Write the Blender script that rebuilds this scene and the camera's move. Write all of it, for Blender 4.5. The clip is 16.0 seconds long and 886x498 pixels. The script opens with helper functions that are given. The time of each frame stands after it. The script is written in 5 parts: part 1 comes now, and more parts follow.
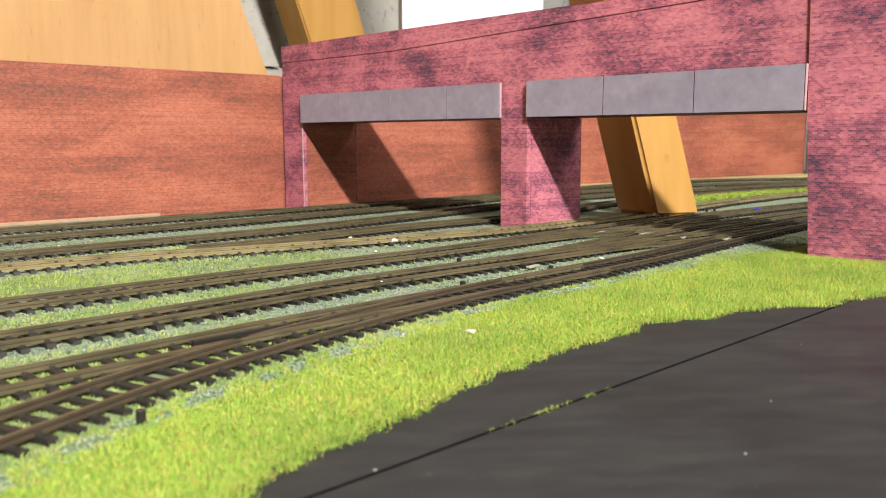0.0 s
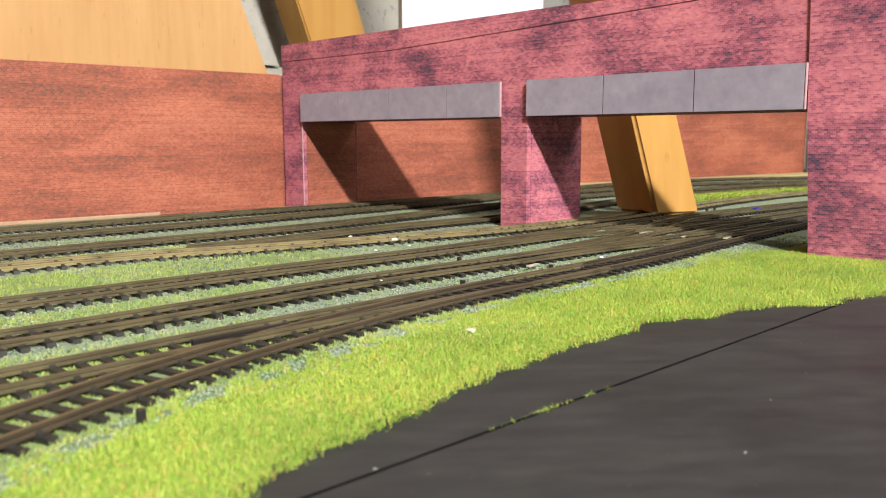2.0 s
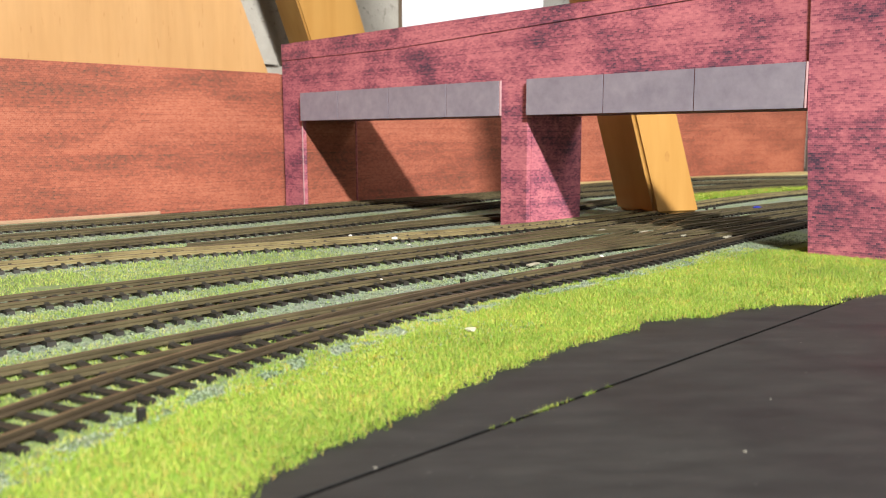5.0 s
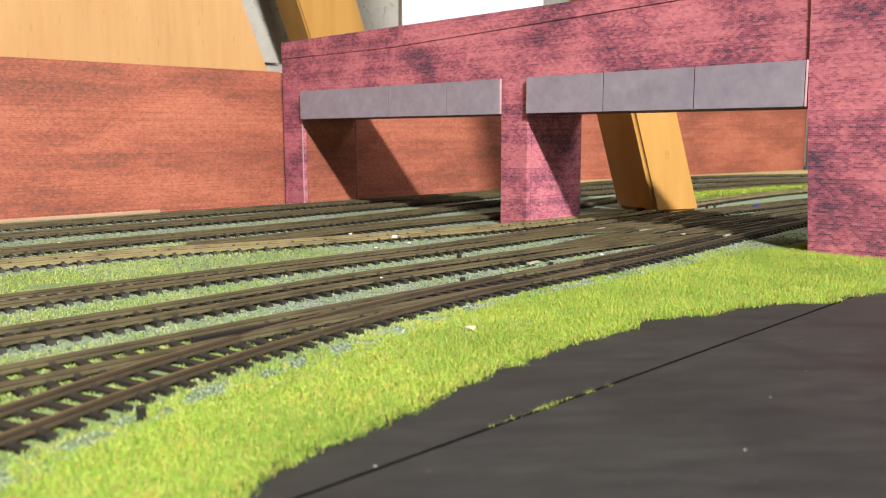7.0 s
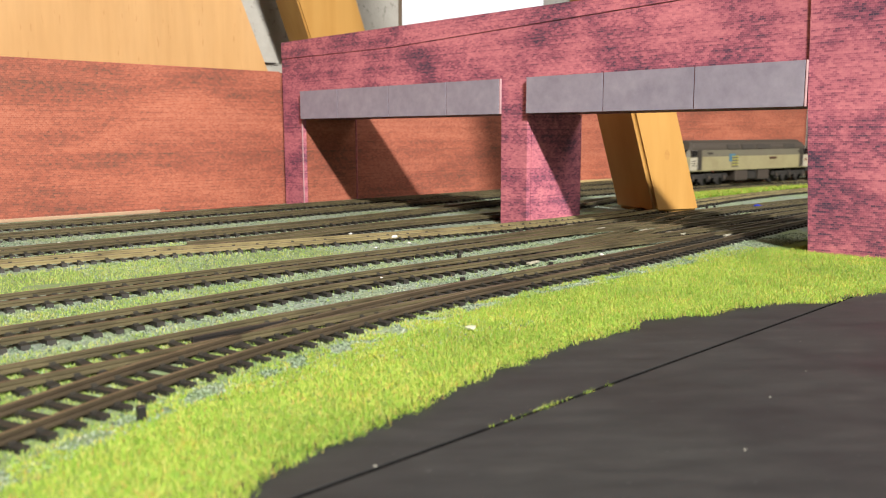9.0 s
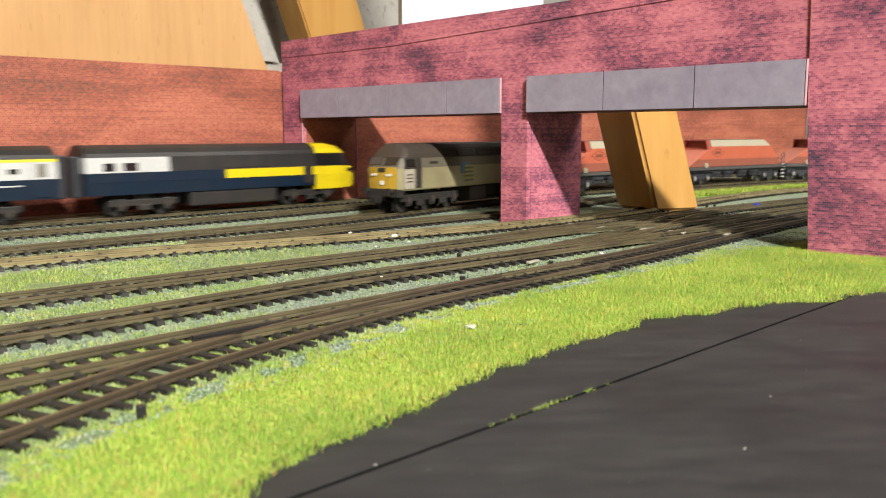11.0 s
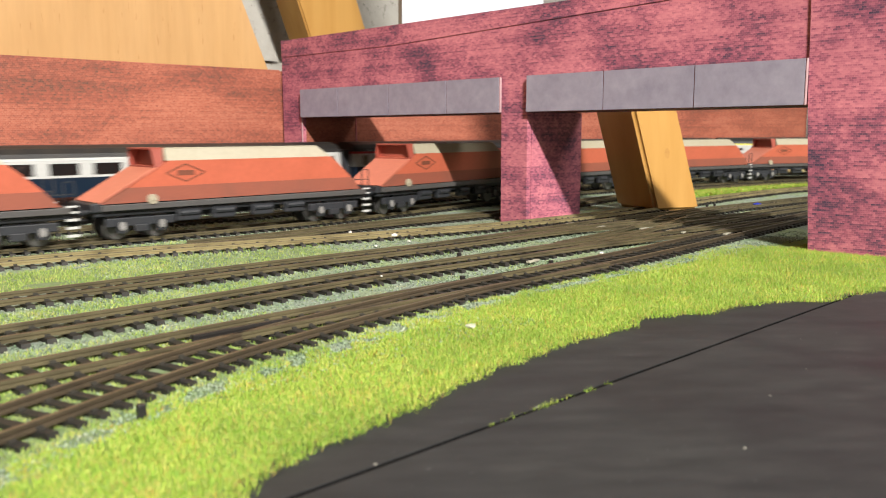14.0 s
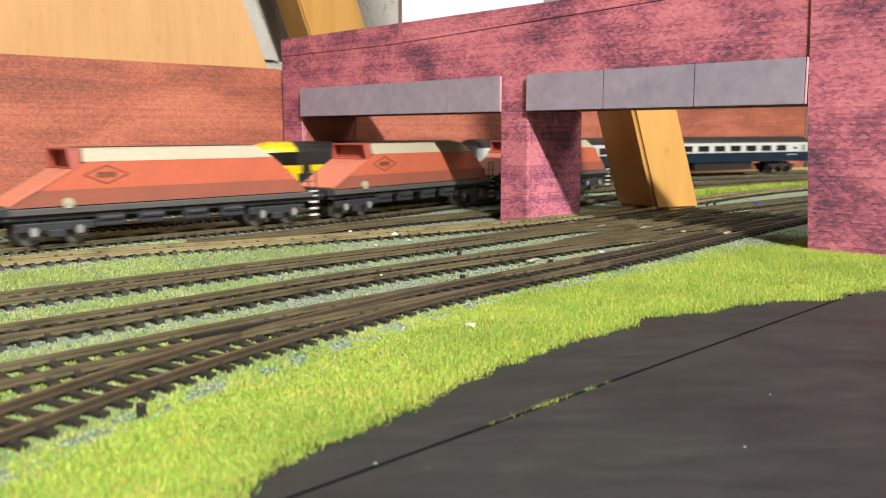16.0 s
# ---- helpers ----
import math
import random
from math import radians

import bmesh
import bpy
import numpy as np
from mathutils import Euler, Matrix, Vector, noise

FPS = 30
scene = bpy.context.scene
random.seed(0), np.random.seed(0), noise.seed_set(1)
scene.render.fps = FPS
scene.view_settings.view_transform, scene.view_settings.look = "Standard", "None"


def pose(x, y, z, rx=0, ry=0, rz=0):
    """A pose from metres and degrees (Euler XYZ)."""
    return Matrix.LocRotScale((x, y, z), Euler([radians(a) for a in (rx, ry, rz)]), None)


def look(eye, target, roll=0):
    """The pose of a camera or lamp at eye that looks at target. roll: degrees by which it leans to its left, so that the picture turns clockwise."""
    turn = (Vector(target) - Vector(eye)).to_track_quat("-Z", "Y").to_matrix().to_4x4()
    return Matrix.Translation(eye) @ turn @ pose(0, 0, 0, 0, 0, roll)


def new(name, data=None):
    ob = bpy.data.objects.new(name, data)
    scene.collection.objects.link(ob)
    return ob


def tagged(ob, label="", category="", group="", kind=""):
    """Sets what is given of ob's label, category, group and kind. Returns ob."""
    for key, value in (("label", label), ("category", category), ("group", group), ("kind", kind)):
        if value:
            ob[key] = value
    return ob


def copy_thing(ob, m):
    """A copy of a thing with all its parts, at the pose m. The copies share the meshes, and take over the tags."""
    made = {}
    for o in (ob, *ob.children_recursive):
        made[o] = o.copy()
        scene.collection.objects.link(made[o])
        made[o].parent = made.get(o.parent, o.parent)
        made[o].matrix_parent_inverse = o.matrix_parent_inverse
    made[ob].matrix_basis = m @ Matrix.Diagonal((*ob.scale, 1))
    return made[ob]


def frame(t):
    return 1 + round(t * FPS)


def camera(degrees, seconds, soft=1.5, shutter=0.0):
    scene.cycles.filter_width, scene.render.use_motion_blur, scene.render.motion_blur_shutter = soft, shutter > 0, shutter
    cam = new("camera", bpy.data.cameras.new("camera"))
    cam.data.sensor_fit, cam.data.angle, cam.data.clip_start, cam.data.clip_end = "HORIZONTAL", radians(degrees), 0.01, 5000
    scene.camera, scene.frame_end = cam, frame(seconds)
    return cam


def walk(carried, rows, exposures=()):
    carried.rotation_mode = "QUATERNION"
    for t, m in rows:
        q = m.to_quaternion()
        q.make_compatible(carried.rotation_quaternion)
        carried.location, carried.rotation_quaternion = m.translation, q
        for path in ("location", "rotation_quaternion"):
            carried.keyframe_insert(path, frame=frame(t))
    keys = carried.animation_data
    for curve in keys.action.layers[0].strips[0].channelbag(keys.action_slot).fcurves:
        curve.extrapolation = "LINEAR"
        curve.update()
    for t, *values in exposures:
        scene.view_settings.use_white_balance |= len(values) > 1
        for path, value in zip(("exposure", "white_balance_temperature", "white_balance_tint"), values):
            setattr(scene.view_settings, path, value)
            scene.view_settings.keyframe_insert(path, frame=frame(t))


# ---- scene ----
# ---- camera: a phone propped on the black board, sagging a little ----
HEADING = radians(42)
EYE = Vector((0.0, 0.0, 0.062))
cam = camera(57.36, 16.0, 1.0, 0.5)
cam.data.dof.use_dof, cam.data.dof.focus_distance, cam.data.dof.aperture_fstop = True, 0.38, 28.0


def aim(down, lean=-0.16):
    """The camera's pose when it looks down by so many degrees."""
    d = radians(down)
    way = Vector((math.sin(HEADING) * math.cos(d), math.cos(HEADING) * math.cos(d), -math.sin(d)))
    return look(EYE, EYE + way, lean)


walk(cam, [(t, aim(d)) for t, d in (
    (0.0, 7.752), (0.5, 7.820), (1.0, 7.824), (2.0, 7.820), (2.5, 7.888), (3.0, 7.928), (3.5, 7.920), (4.0, 7.888), (6.5, 7.946),
    (7.0, 8.004), (7.5, 8.055), (8.0, 8.048), (8.5, 8.036), (9.0, 8.012), (11.5, 8.091), (12.0, 8.059), (13.0, 8.063), (13.5, 8.067),
    (14.0, 8.122), (14.5, 8.173), (15.0, 8.185), (16.0, 8.192))])

# ---- light: a fluorescent tube under the ceiling of a workshop, and an added fill ----
world = bpy.data.worlds.new("room_air")
scene.world = world
world.use_nodes = True
world.node_tree.nodes["Background"].inputs["Color"].default_value = (0.9, 0.95, 1.0, 1)
world.node_tree.nodes["Background"].inputs["Strength"].default_value = 0.006
scene.view_settings.exposure = 0.46


def tube_or_fill(x, y, z, length, width, watts, turn, colour=(1.0, 0.965, 0.90)):
    data = bpy.data.lights.new("tube_or_fill_light", "AREA")
    data.shape, data.size, data.size_y = "RECTANGLE", length, width
    data.energy, data.color = watts, colour
    ob = new("tube_or_fill_light", data)
    ob.matrix_world = pose(x, y, z, 0, 0, turn)
    return ob


tube_or_fill(-0.87, -2.56, 2.17, 1.5, 0.08, 420, 90)
# added fill lamp without a known source, brightens the right side and the post
tube_or_fill(1.75, -1.5, 2.17, 1.2, 0.08, 48, 0)

# ---- materials ----


def nodes_of(name):
    mat = bpy.data.materials.new(name)
    mat.use_nodes = True
    nt = mat.node_tree
    return mat, nt, nt.nodes["Principled BSDF"]


def add(nt, kind, **values):
    nd = nt.nodes.new(kind)
    for key, value in values.items():
        nd.inputs[key].default_value = value
    return nd


def ramp(nt, source, stops):
    nd = nt.nodes.new("ShaderNodeValToRGB")
    el = nd.color_ramp.elements
    while len(el) < len(stops):
        el.new(0.5)
    for e, (p, c) in zip(el, stops):
        e.position, e.color = p, (*c, 1) if len(c) == 3 else c
    nt.links.new(source, nd.inputs[0])
    return nd.outputs[0]


def mix(nt, fac, a, b, how="MIX"):
    nd = nt.nodes.new("ShaderNodeMix")
    nd.data_type, nd.blend_type = "RGBA", how
    for key, value in ((0, fac), (6, a), (7, b)):
        if isinstance(value, (int, float)):
            nd.inputs[key].default_value = value
        elif isinstance(value, tuple):
            nd.inputs[key].default_value = (*value, 1)
        else:
            nt.links.new(value, nd.inputs[key])
    return nd.outputs[2]


def place(nt, scale=(1, 1, 1)):
    tc = nt.nodes.new("ShaderNodeTexCoord")
    mp = nt.nodes.new("ShaderNodeMapping")
    mp.inputs["Scale"].default_value = scale
    nt.links.new(tc.outputs["Object"], mp.inputs["Vector"])
    return mp.outputs[0]


def noise_tex(nt, vec, scale, detail=4, rough=0.55):
    nd = add(nt, "ShaderNodeTexNoise", Scale=scale, Detail=detail, Roughness=rough)
    nt.links.new(vec, nd.inputs["Vector"])
    return nd.outputs["Fac"]


def bump(nt, bsdf, height, strength, distance):
    nd = add(nt, "ShaderNodeBump", Strength=strength, Distance=distance)
    nt.links.new(height, nd.inputs["Height"])
    nt.links.new(nd.outputs[0], bsdf.inputs["Normal"])


def plain(name, colour, rough=0.6, metal=0.0, dirt=0.25, dirt_colour=(0.06, 0.045, 0.03), grain=180, wear=60, gloss=0.5):
    """Painted or bare stuff with blotches of dirt at two sizes."""
    mat, nt, bs = nodes_of(name)
    v = place(nt)
    big = ramp(nt, noise_tex(nt, v, wear, 5), [(0.42, (0, 0, 0)), (0.75, (1, 1, 1))])
    small = ramp(nt, noise_tex(nt, v, grain * 4, 3), [(0.35, (0, 0, 0)), (0.8, (1, 1, 1))])
    lo = tuple(c * 0.86 for c in colour)
    c = mix(nt, small, colour, lo)
    amount = nt.nodes.new("ShaderNodeMath")
    amount.operation = "MULTIPLY"
    amount.inputs[1].default_value = dirt
    nt.links.new(big, amount.inputs[0])
    c = mix(nt, amount.outputs[0], c, dirt_colour)
    nt.links.new(c, bs.inputs["Base Color"])
    bs.inputs["Roughness"].default_value, bs.inputs["Metallic"].default_value = rough, metal
    bs.inputs["Specular IOR Level"].default_value = gloss
    return mat


def calc(nt, how, a, b=None, c=None):
    """One step of arithmetic on numbers or sockets."""
    nd = nt.nodes.new("ShaderNodeMath")
    nd.operation = how
    for k, value in enumerate((a, b, c)):
        if value is None:
            continue
        if isinstance(value, (int, float)):
            nd.inputs[k].default_value = value
        else:
            nt.links.new(value, nd.inputs[k])
    return nd.outputs[0]


def brick_paper(name, stops, mortar, mortar_mix, soot, soot_at, width=0.0031, course=0.00118, stretch=(0.85, 1.15, 1.0)):
    """Printed brick paper: courses of about one millimetre, each brick with a tone of its own, darker in sooty blotches."""
    mat, nt, bs = nodes_of(name)
    tc = nt.nodes.new("ShaderNodeTexCoord")
    sp = nt.nodes.new("ShaderNodeSeparateXYZ")
    nt.links.new(tc.outputs["Object"], sp.inputs[0])
    run_ = calc(nt, "ADD", sp.outputs[0], sp.outputs[1])
    flat = nt.nodes.new("ShaderNodeCombineXYZ")
    nt.links.new(run_, flat.inputs[0])
    nt.links.new(sp.outputs[2], flat.inputs[1])
    v = flat.outputs[0]
    # the print wanders a little on its card
    sway = calc(nt, "MULTIPLY_ADD", noise_tex(nt, v, 9, 2), 0.0015, sp.outputs[2])
    up = calc(nt, "DIVIDE", sway, course)
    row = calc(nt, "FLOOR", up)
    odd = calc(nt, "MULTIPLY", calc(nt, "MODULO", row, 2.0), 0.5)
    side = calc(nt, "MULTIPLY_ADD", run_, 1.0 / width, odd)
    cell = nt.nodes.new("ShaderNodeCombineXYZ")
    nt.links.new(calc(nt, "FLOOR", side), cell.inputs[0])
    nt.links.new(row, cell.inputs[1])
    wn = nt.nodes.new("ShaderNodeTexWhiteNoise")
    wn.noise_dimensions = "2D"
    nt.links.new(cell.outputs[0], wn.inputs["Vector"])
    rown = nt.nodes.new("ShaderNodeTexWhiteNoise")
    rown.noise_dimensions = "1D"
    nt.links.new(row, rown.inputs["W"])
    st = nt.nodes.new("ShaderNodeMapping")
    st.inputs["Scale"].default_value = stretch
    nt.links.new(v, st.inputs[0])
    blot = ramp(nt, noise_tex(nt, st.outputs[0], 24, 5, 0.66), [(soot_at, (0, 0, 0)), (soot_at + 0.22, (1, 1, 1))])
    grit = noise_tex(nt, v, 900, 3, 0.7)
    tone = calc(nt, "MULTIPLY_ADD", wn.outputs["Value"], 0.36, calc(nt, "MULTIPLY", rown.outputs["Value"], 0.20))
    tone = calc(nt, "MULTIPLY_ADD", blot, soot, tone)
    tone = calc(nt, "MULTIPLY_ADD", grit, 0.42, calc(nt, "ADD", tone, -0.18))
    c = ramp(nt, tone, stops)
    joint = calc(nt, "MAXIMUM", calc(nt, "LESS_THAN", calc(nt, "FRACT", up), 0.24), calc(nt, "LESS_THAN", calc(nt, "FRACT", side), 0.12))
    shy = calc(nt, "MULTIPLY", calc(nt, "MULTIPLY", joint, mortar_mix), calc(nt, "SUBTRACT", 1.0, calc(nt, "MULTIPLY", blot, 0.7)))
    c = mix(nt, shy, c, mortar)
    soft = ramp(nt, noise_tex(nt, st.outputs[0], 9, 3), [(0.35, (0.84, 0.82, 0.84)), (0.68, (1.06, 1.05, 1.04))])
    c = mix(nt, 1.0, c, soft, "MULTIPLY")
    nt.links.new(c, bs.inputs["Base Color"])
    bs.inputs["Roughness"].default_value = 0.62
    bs.inputs["Specular IOR Level"].default_value = 0.3
    bump(nt, bs, grit, 0.1, 0.0003)
    return mat


def wood(name, light, dark, axis=2, rough=0.5, rings=1.0):
    """Planed softwood or ply with long grain along one axis."""
    mat, nt, bs = nodes_of(name)
    s = [38 * rings, 38 * rings, 38 * rings]
    s[axis] = 2.0
    v = place(nt, tuple(s))
    n1 = noise_tex(nt, v, 1.0, 6, 0.6)
    c = ramp(nt, n1, [(0.3, dark), (0.55, light), (0.8, tuple(x * 0.88 for x in light))])
    v2 = place(nt, (3, 3, 3))
    c = mix(nt, 0.35, c, ramp(nt, noise_tex(nt, v2, 1.6, 3), [(0.3, tuple(x * 0.72 for x in light)), (0.7, light)]))
    nt.links.new(c, bs.inputs["Base Color"])
    bs.inputs["Roughness"].default_value = rough
    bump(nt, bs, n1, 0.15, 0.001)
    return mat


def ply_face():
    """Rotary-cut birch ply: broad faint cloudy figure with short dark flecks."""
    mat, nt, bs = nodes_of("birch_ply")
    figure = noise_tex(nt, place(nt, (9, 9, 3.2)), 1.0, 5, 0.6)
    c = ramp(nt, figure, [(0.30, (0.44, 0.245, 0.095)), (0.5, (0.51, 0.295, 0.122)), (0.72, (0.55, 0.33, 0.15))])
    fleck = noise_tex(nt, place(nt, (260, 260, 55)), 1.0, 2, 0.5)
    c = mix(nt, ramp(nt, fleck, [(0.66, (0, 0, 0)), (0.74, (0.5, 0.5, 0.5))]), c, (0.36, 0.165, 0.055))
    fine = noise_tex(nt, place(nt, (120, 120, 9)), 1.0, 4, 0.6)
    c = mix(nt, 1.0, c, ramp(nt, fine, [(0.3, (0.93, 0.92, 0.9)), (0.7, (1.04, 1.04, 1.04))]), "MULTIPLY")
    nt.links.new(c, bs.inputs["Base Color"])
    bs.inputs["Roughness"].default_value = 0.42
    return mat


def island_mix(name, stops, rough=0.7, trans=0.0):
    """Small separate pieces, each with a colour of its own."""
    mat, nt, bs = nodes_of(name)
    gm = nt.nodes.new("ShaderNodeNewGeometry")
    c = ramp(nt, gm.outputs["Random Per Island"], stops)
    v = place(nt)
    c = mix(nt, 1.0, c, ramp(nt, noise_tex(nt, v, 28, 4), [(0.3, (0.72, 0.80, 0.7)), (0.72, (1.12, 1.08, 1.0))]), "MULTIPLY")
    c = mix(nt, 1.0, c, ramp(nt, noise_tex(nt, v, 110, 3), [(0.36, (0.86, 0.95, 0.82)), (0.6, (1.0, 1.0, 1.0)), (0.74, (1.18, 0.98, 0.84))]), "MULTIPLY")
    nt.links.new(c, bs.inputs["Base Color"])
    bs.inputs["Roughness"].default_value = rough
    bs.inputs["Specular IOR Level"].default_value = 0.25
    return mat


def black_board():
    """Black emulsion brushed on ply: long brush streaks, cloudy gloss, dust."""
    mat, nt, bs = nodes_of("black_board_paint")
    turn = nt.nodes.new("ShaderNodeMapping")
    turn.inputs["Rotation"].default_value = (0, 0, radians(38))
    nt.links.new(place(nt), turn.inputs[0])
    long_ = nt.nodes.new("ShaderNodeMapping")
    long_.inputs["Scale"].default_value = (48, 150, 60)
    nt.links.new(turn.outputs[0], long_.inputs[0])
    streak = noise_tex(nt, long_.outputs[0], 1.0, 6, 0.62)
    cloud = noise_tex(nt, place(nt), 17, 5, 0.6)
    c = ramp(nt, streak, [(0.30, (0.0155, 0.0162, 0.0170)), (0.5, (0.0220, 0.0228, 0.0236)), (0.72, (0.0305, 0.0308, 0.0312))])
    c = mix(nt, 1.0, c, ramp(nt, cloud, [(0.32, (0.72, 0.74, 0.78)), (0.7, (1.32, 1.27, 1.22))]), "MULTIPLY")
    lint = noise_tex(nt, place(nt, (1, 2.2, 1)), 420, 2, 0.5)
    c = mix(nt, ramp(nt, lint, [(0.70, (0, 0, 0)), (0.78, (0.35, 0.35, 0.35))]), c, (0.14, 0.14, 0.135))
    nt.links.new(c, bs.inputs["Base Color"])
    nt.links.new(ramp(nt, cloud, [(0.3, (0.48, 0.48, 0.48)), (0.7, (0.7, 0.7, 0.7))]), bs.inputs["Roughness"])
    bs.inputs["Specular IOR Level"].default_value = 0.3
    bump(nt, bs, streak, 0.25, 0.0003)
    return mat


def ballast_ground():
    mat, nt, bs = nodes_of("ballast_and_turf")
    v = place(nt)
    fine = noise_tex(nt, v, 900, 4, 0.7)
    c = ramp(nt, fine, [(0.3, (0.10, 0.128, 0.10)), (0.55, (0.24, 0.29, 0.23)), (0.75, (0.40, 0.45, 0.37))])
    green = ramp(nt, noise_tex(nt, v, 42, 4, 0.6), [(0.46, (0, 0, 0)), (0.62, (1, 1, 1))])
    half = nt.nodes.new("ShaderNodeMath")
    half.operation = "MULTIPLY"
    half.inputs[1].default_value = 0.6
    nt.links.new(green, half.inputs[0])
    c = mix(nt, half.outputs[0], c, (0.225, 0.3, 0.09))
    nt.links.new(c, bs.inputs["Base Color"])
    bs.inputs["Roughness"].default_value = 0.9
    bump(nt, bs, fine, 0.9, 0.0012)
    return mat


def concrete():
    mat, nt, bs = nodes_of("rough_concrete")
    v = place(nt)
    n1 = noise_tex(nt, v, 9, 6, 0.6)
    n2 = noise_tex(nt, v, 90, 4, 0.6)
    c = ramp(nt, n1, [(0.3, (0.288, 0.2736, 0.2448)), (0.7, (0.4464, 0.432, 0.396))])
    c = mix(nt, ramp(nt, n2, [(0.60, (0, 0, 0)), (0.72, (1, 1, 1))]), c, (0.16, 0.15, 0.13))
    nt.links.new(c, bs.inputs["Base Color"])
    bs.inputs["Roughness"].default_value = 0.9
    bump(nt, bs, n2, 0.5, 0.004)
    return mat


def grey_card():
    mat, nt, bs = nodes_of("printed_concrete_card")
    v = place(nt)
    n1 = noise_tex(nt, v, 130, 4, 0.65)
    c = ramp(nt, n1, [(0.3, (0.245, 0.222, 0.285)), (0.7, (0.315, 0.288, 0.355))])
    n2 = noise_tex(nt, v, 40, 3)
    c = mix(nt, 1.0, c, ramp(nt, n2, [(0.35, (0.86, 0.86, 0.88)), (0.7, (1.05, 1.05, 1.04))]), "MULTIPLY")
    nt.links.new(c, bs.inputs["Base Color"])
    bs.inputs["Roughness"].default_value = 0.5
    return mat


M_BRIDGE = brick_paper("bridge_brick_paper", [(0.10, (0.62, 0.218, 0.252)), (0.36, (0.49, 0.150, 0.198)), (0.58, (0.30, 0.086, 0.135)), (0.78, (0.15, 0.055, 0.095)), (0.98, (0.048, 0.038, 0.070))],
                       (0.58, 0.225, 0.255), 0.45, 0.50, 0.42, 0.0021, 0.00106)
M_WALL = brick_paper("wall_brick_paper", [(0.08, (0.43, 0.142, 0.086)), (0.36, (0.345, 0.100, 0.060)), (0.6, (0.25, 0.072, 0.046)), (0.95, (0.105, 0.056, 0.040))],
                     (0.43, 0.19, 0.125), 0.55, 0.34, 0.40, 0.0022, 0.00130, (0.42, 1.45, 1.0))
M_CARD = grey_card()
M_CARD_EDGE = plain("pale_card_edge", (0.4752, 0.3024, 0.3168), 0.7, dirt=0.1)
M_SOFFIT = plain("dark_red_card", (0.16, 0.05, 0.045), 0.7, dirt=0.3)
M_BLACK = black_board()
M_GROUND = ballast_ground()
M_PLY = ply_face()
M_TIMBER = wood("varnished_pine", (0.50, 0.275, 0.078), (0.37, 0.175, 0.036), 2, 0.35, 0.8)
M_CONCRETE = concrete()
# kept dark so that the unseen room surfaces bounce little light into shadows
M_PLASTER = plain("buff_plaster", (0.13, 0.125, 0.115), 0.9, dirt=0.15, grain=20, wear=3)
M_FLOOR = plain("grey_floor_paint", (0.10, 0.096, 0.09), 0.6, dirt=0.3, grain=20, wear=4)
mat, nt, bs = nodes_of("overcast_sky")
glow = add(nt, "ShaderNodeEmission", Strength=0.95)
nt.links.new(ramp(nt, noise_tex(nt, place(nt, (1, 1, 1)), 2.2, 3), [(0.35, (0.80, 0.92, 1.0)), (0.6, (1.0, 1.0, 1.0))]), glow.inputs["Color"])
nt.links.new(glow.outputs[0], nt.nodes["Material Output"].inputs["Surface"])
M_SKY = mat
M_WINDOW_FRAME = plain("brown_window_frame", (0.13, 0.09, 0.06), 0.6, dirt=0.3, grain=60)
M_BARE = wood("bare_baseboard", (0.50, 0.42, 0.20), (0.40, 0.32, 0.13), 0, 0.7, 1.0)
M_RAIL = plain("rusty_nickel_rail", (0.112, 0.093, 0.049), 0.5, 0.15, 0.8, (0.030, 0.024, 0.015), 160, 48)
M_RAIL_HEAD = plain("worn_rail_head", (0.12, 0.090, 0.055), 0.45, 0.3, 0.7, (0.045, 0.034, 0.022), 160, 60)
M_RAIL_CLEAN = plain("polished_brass_rail", (0.34, 0.285, 0.15), 0.36, 0.4, 0.7, (0.10, 0.075, 0.04), 160, 60)
M_RAIL_DARK = plain("dark_rusty_rail", (0.070, 0.052, 0.032), 0.5, 0.2, 0.6, (0.022, 0.017, 0.012), 160, 70)
M_SLEEPER = plain("black_plastic_sleeper", (0.0125, 0.0110, 0.0095), 0.6, dirt=0.6, dirt_colour=(0.040, 0.036, 0.025), grain=300, wear=120)

# ---- building helpers ----


def part(name, bm, material, parent=None, label="", smooth=False):
    """Link a bmesh as one mesh object, under a thing or a part where one is given."""
    me = bpy.data.meshes.new(name)
    bmesh.ops.recalc_face_normals(bm, faces=bm.faces)
    bm.to_mesh(me)
    bm.free()
    for m in material if isinstance(material, (list, tuple)) else (material,):
        me.materials.append(m)
    if smooth:
        for p in me.polygons:
            p.use_smooth = True
    ob = new(name, me)
    ob.parent = parent
    if label:
        ob["label"] = label
    return ob


def mesh_part(name, verts, faces, material, parent=None):
    me = bpy.data.meshes.new(name)
    me.from_pydata(verts, [], faces)
    me.materials.append(material)
    ob = new(name, me)
    ob.parent = parent
    return ob


def box(bm, x0, x1, y0, y1, z0, z1, bevel=0.0, mat=0):
    vs = [bm.verts.new((x, y, z)) for x in (x0, x1) for y in (y0, y1) for z in (z0, z1)]
    fs = [bm.faces.new([vs[i] for i in q]) for q in ((0, 1, 3, 2), (4, 6, 7, 5), (0, 4, 5, 1), (2, 3, 7, 6), (0, 2, 6, 4), (1, 5, 7, 3))]
    for f in fs:
        f.material_index = mat
    if bevel:
        bmesh.ops.bevel(bm, geom=list({e for f in fs for e in f.edges}), offset=bevel, segments=2, affect="EDGES", profile=0.5)
    return vs


def bb(x0, x1, y0, y1, z0, z1, bevel=0.0):
    bm = bmesh.new()
    box(bm, x0, x1, y0, y1, z0, z1, bevel)
    return bm


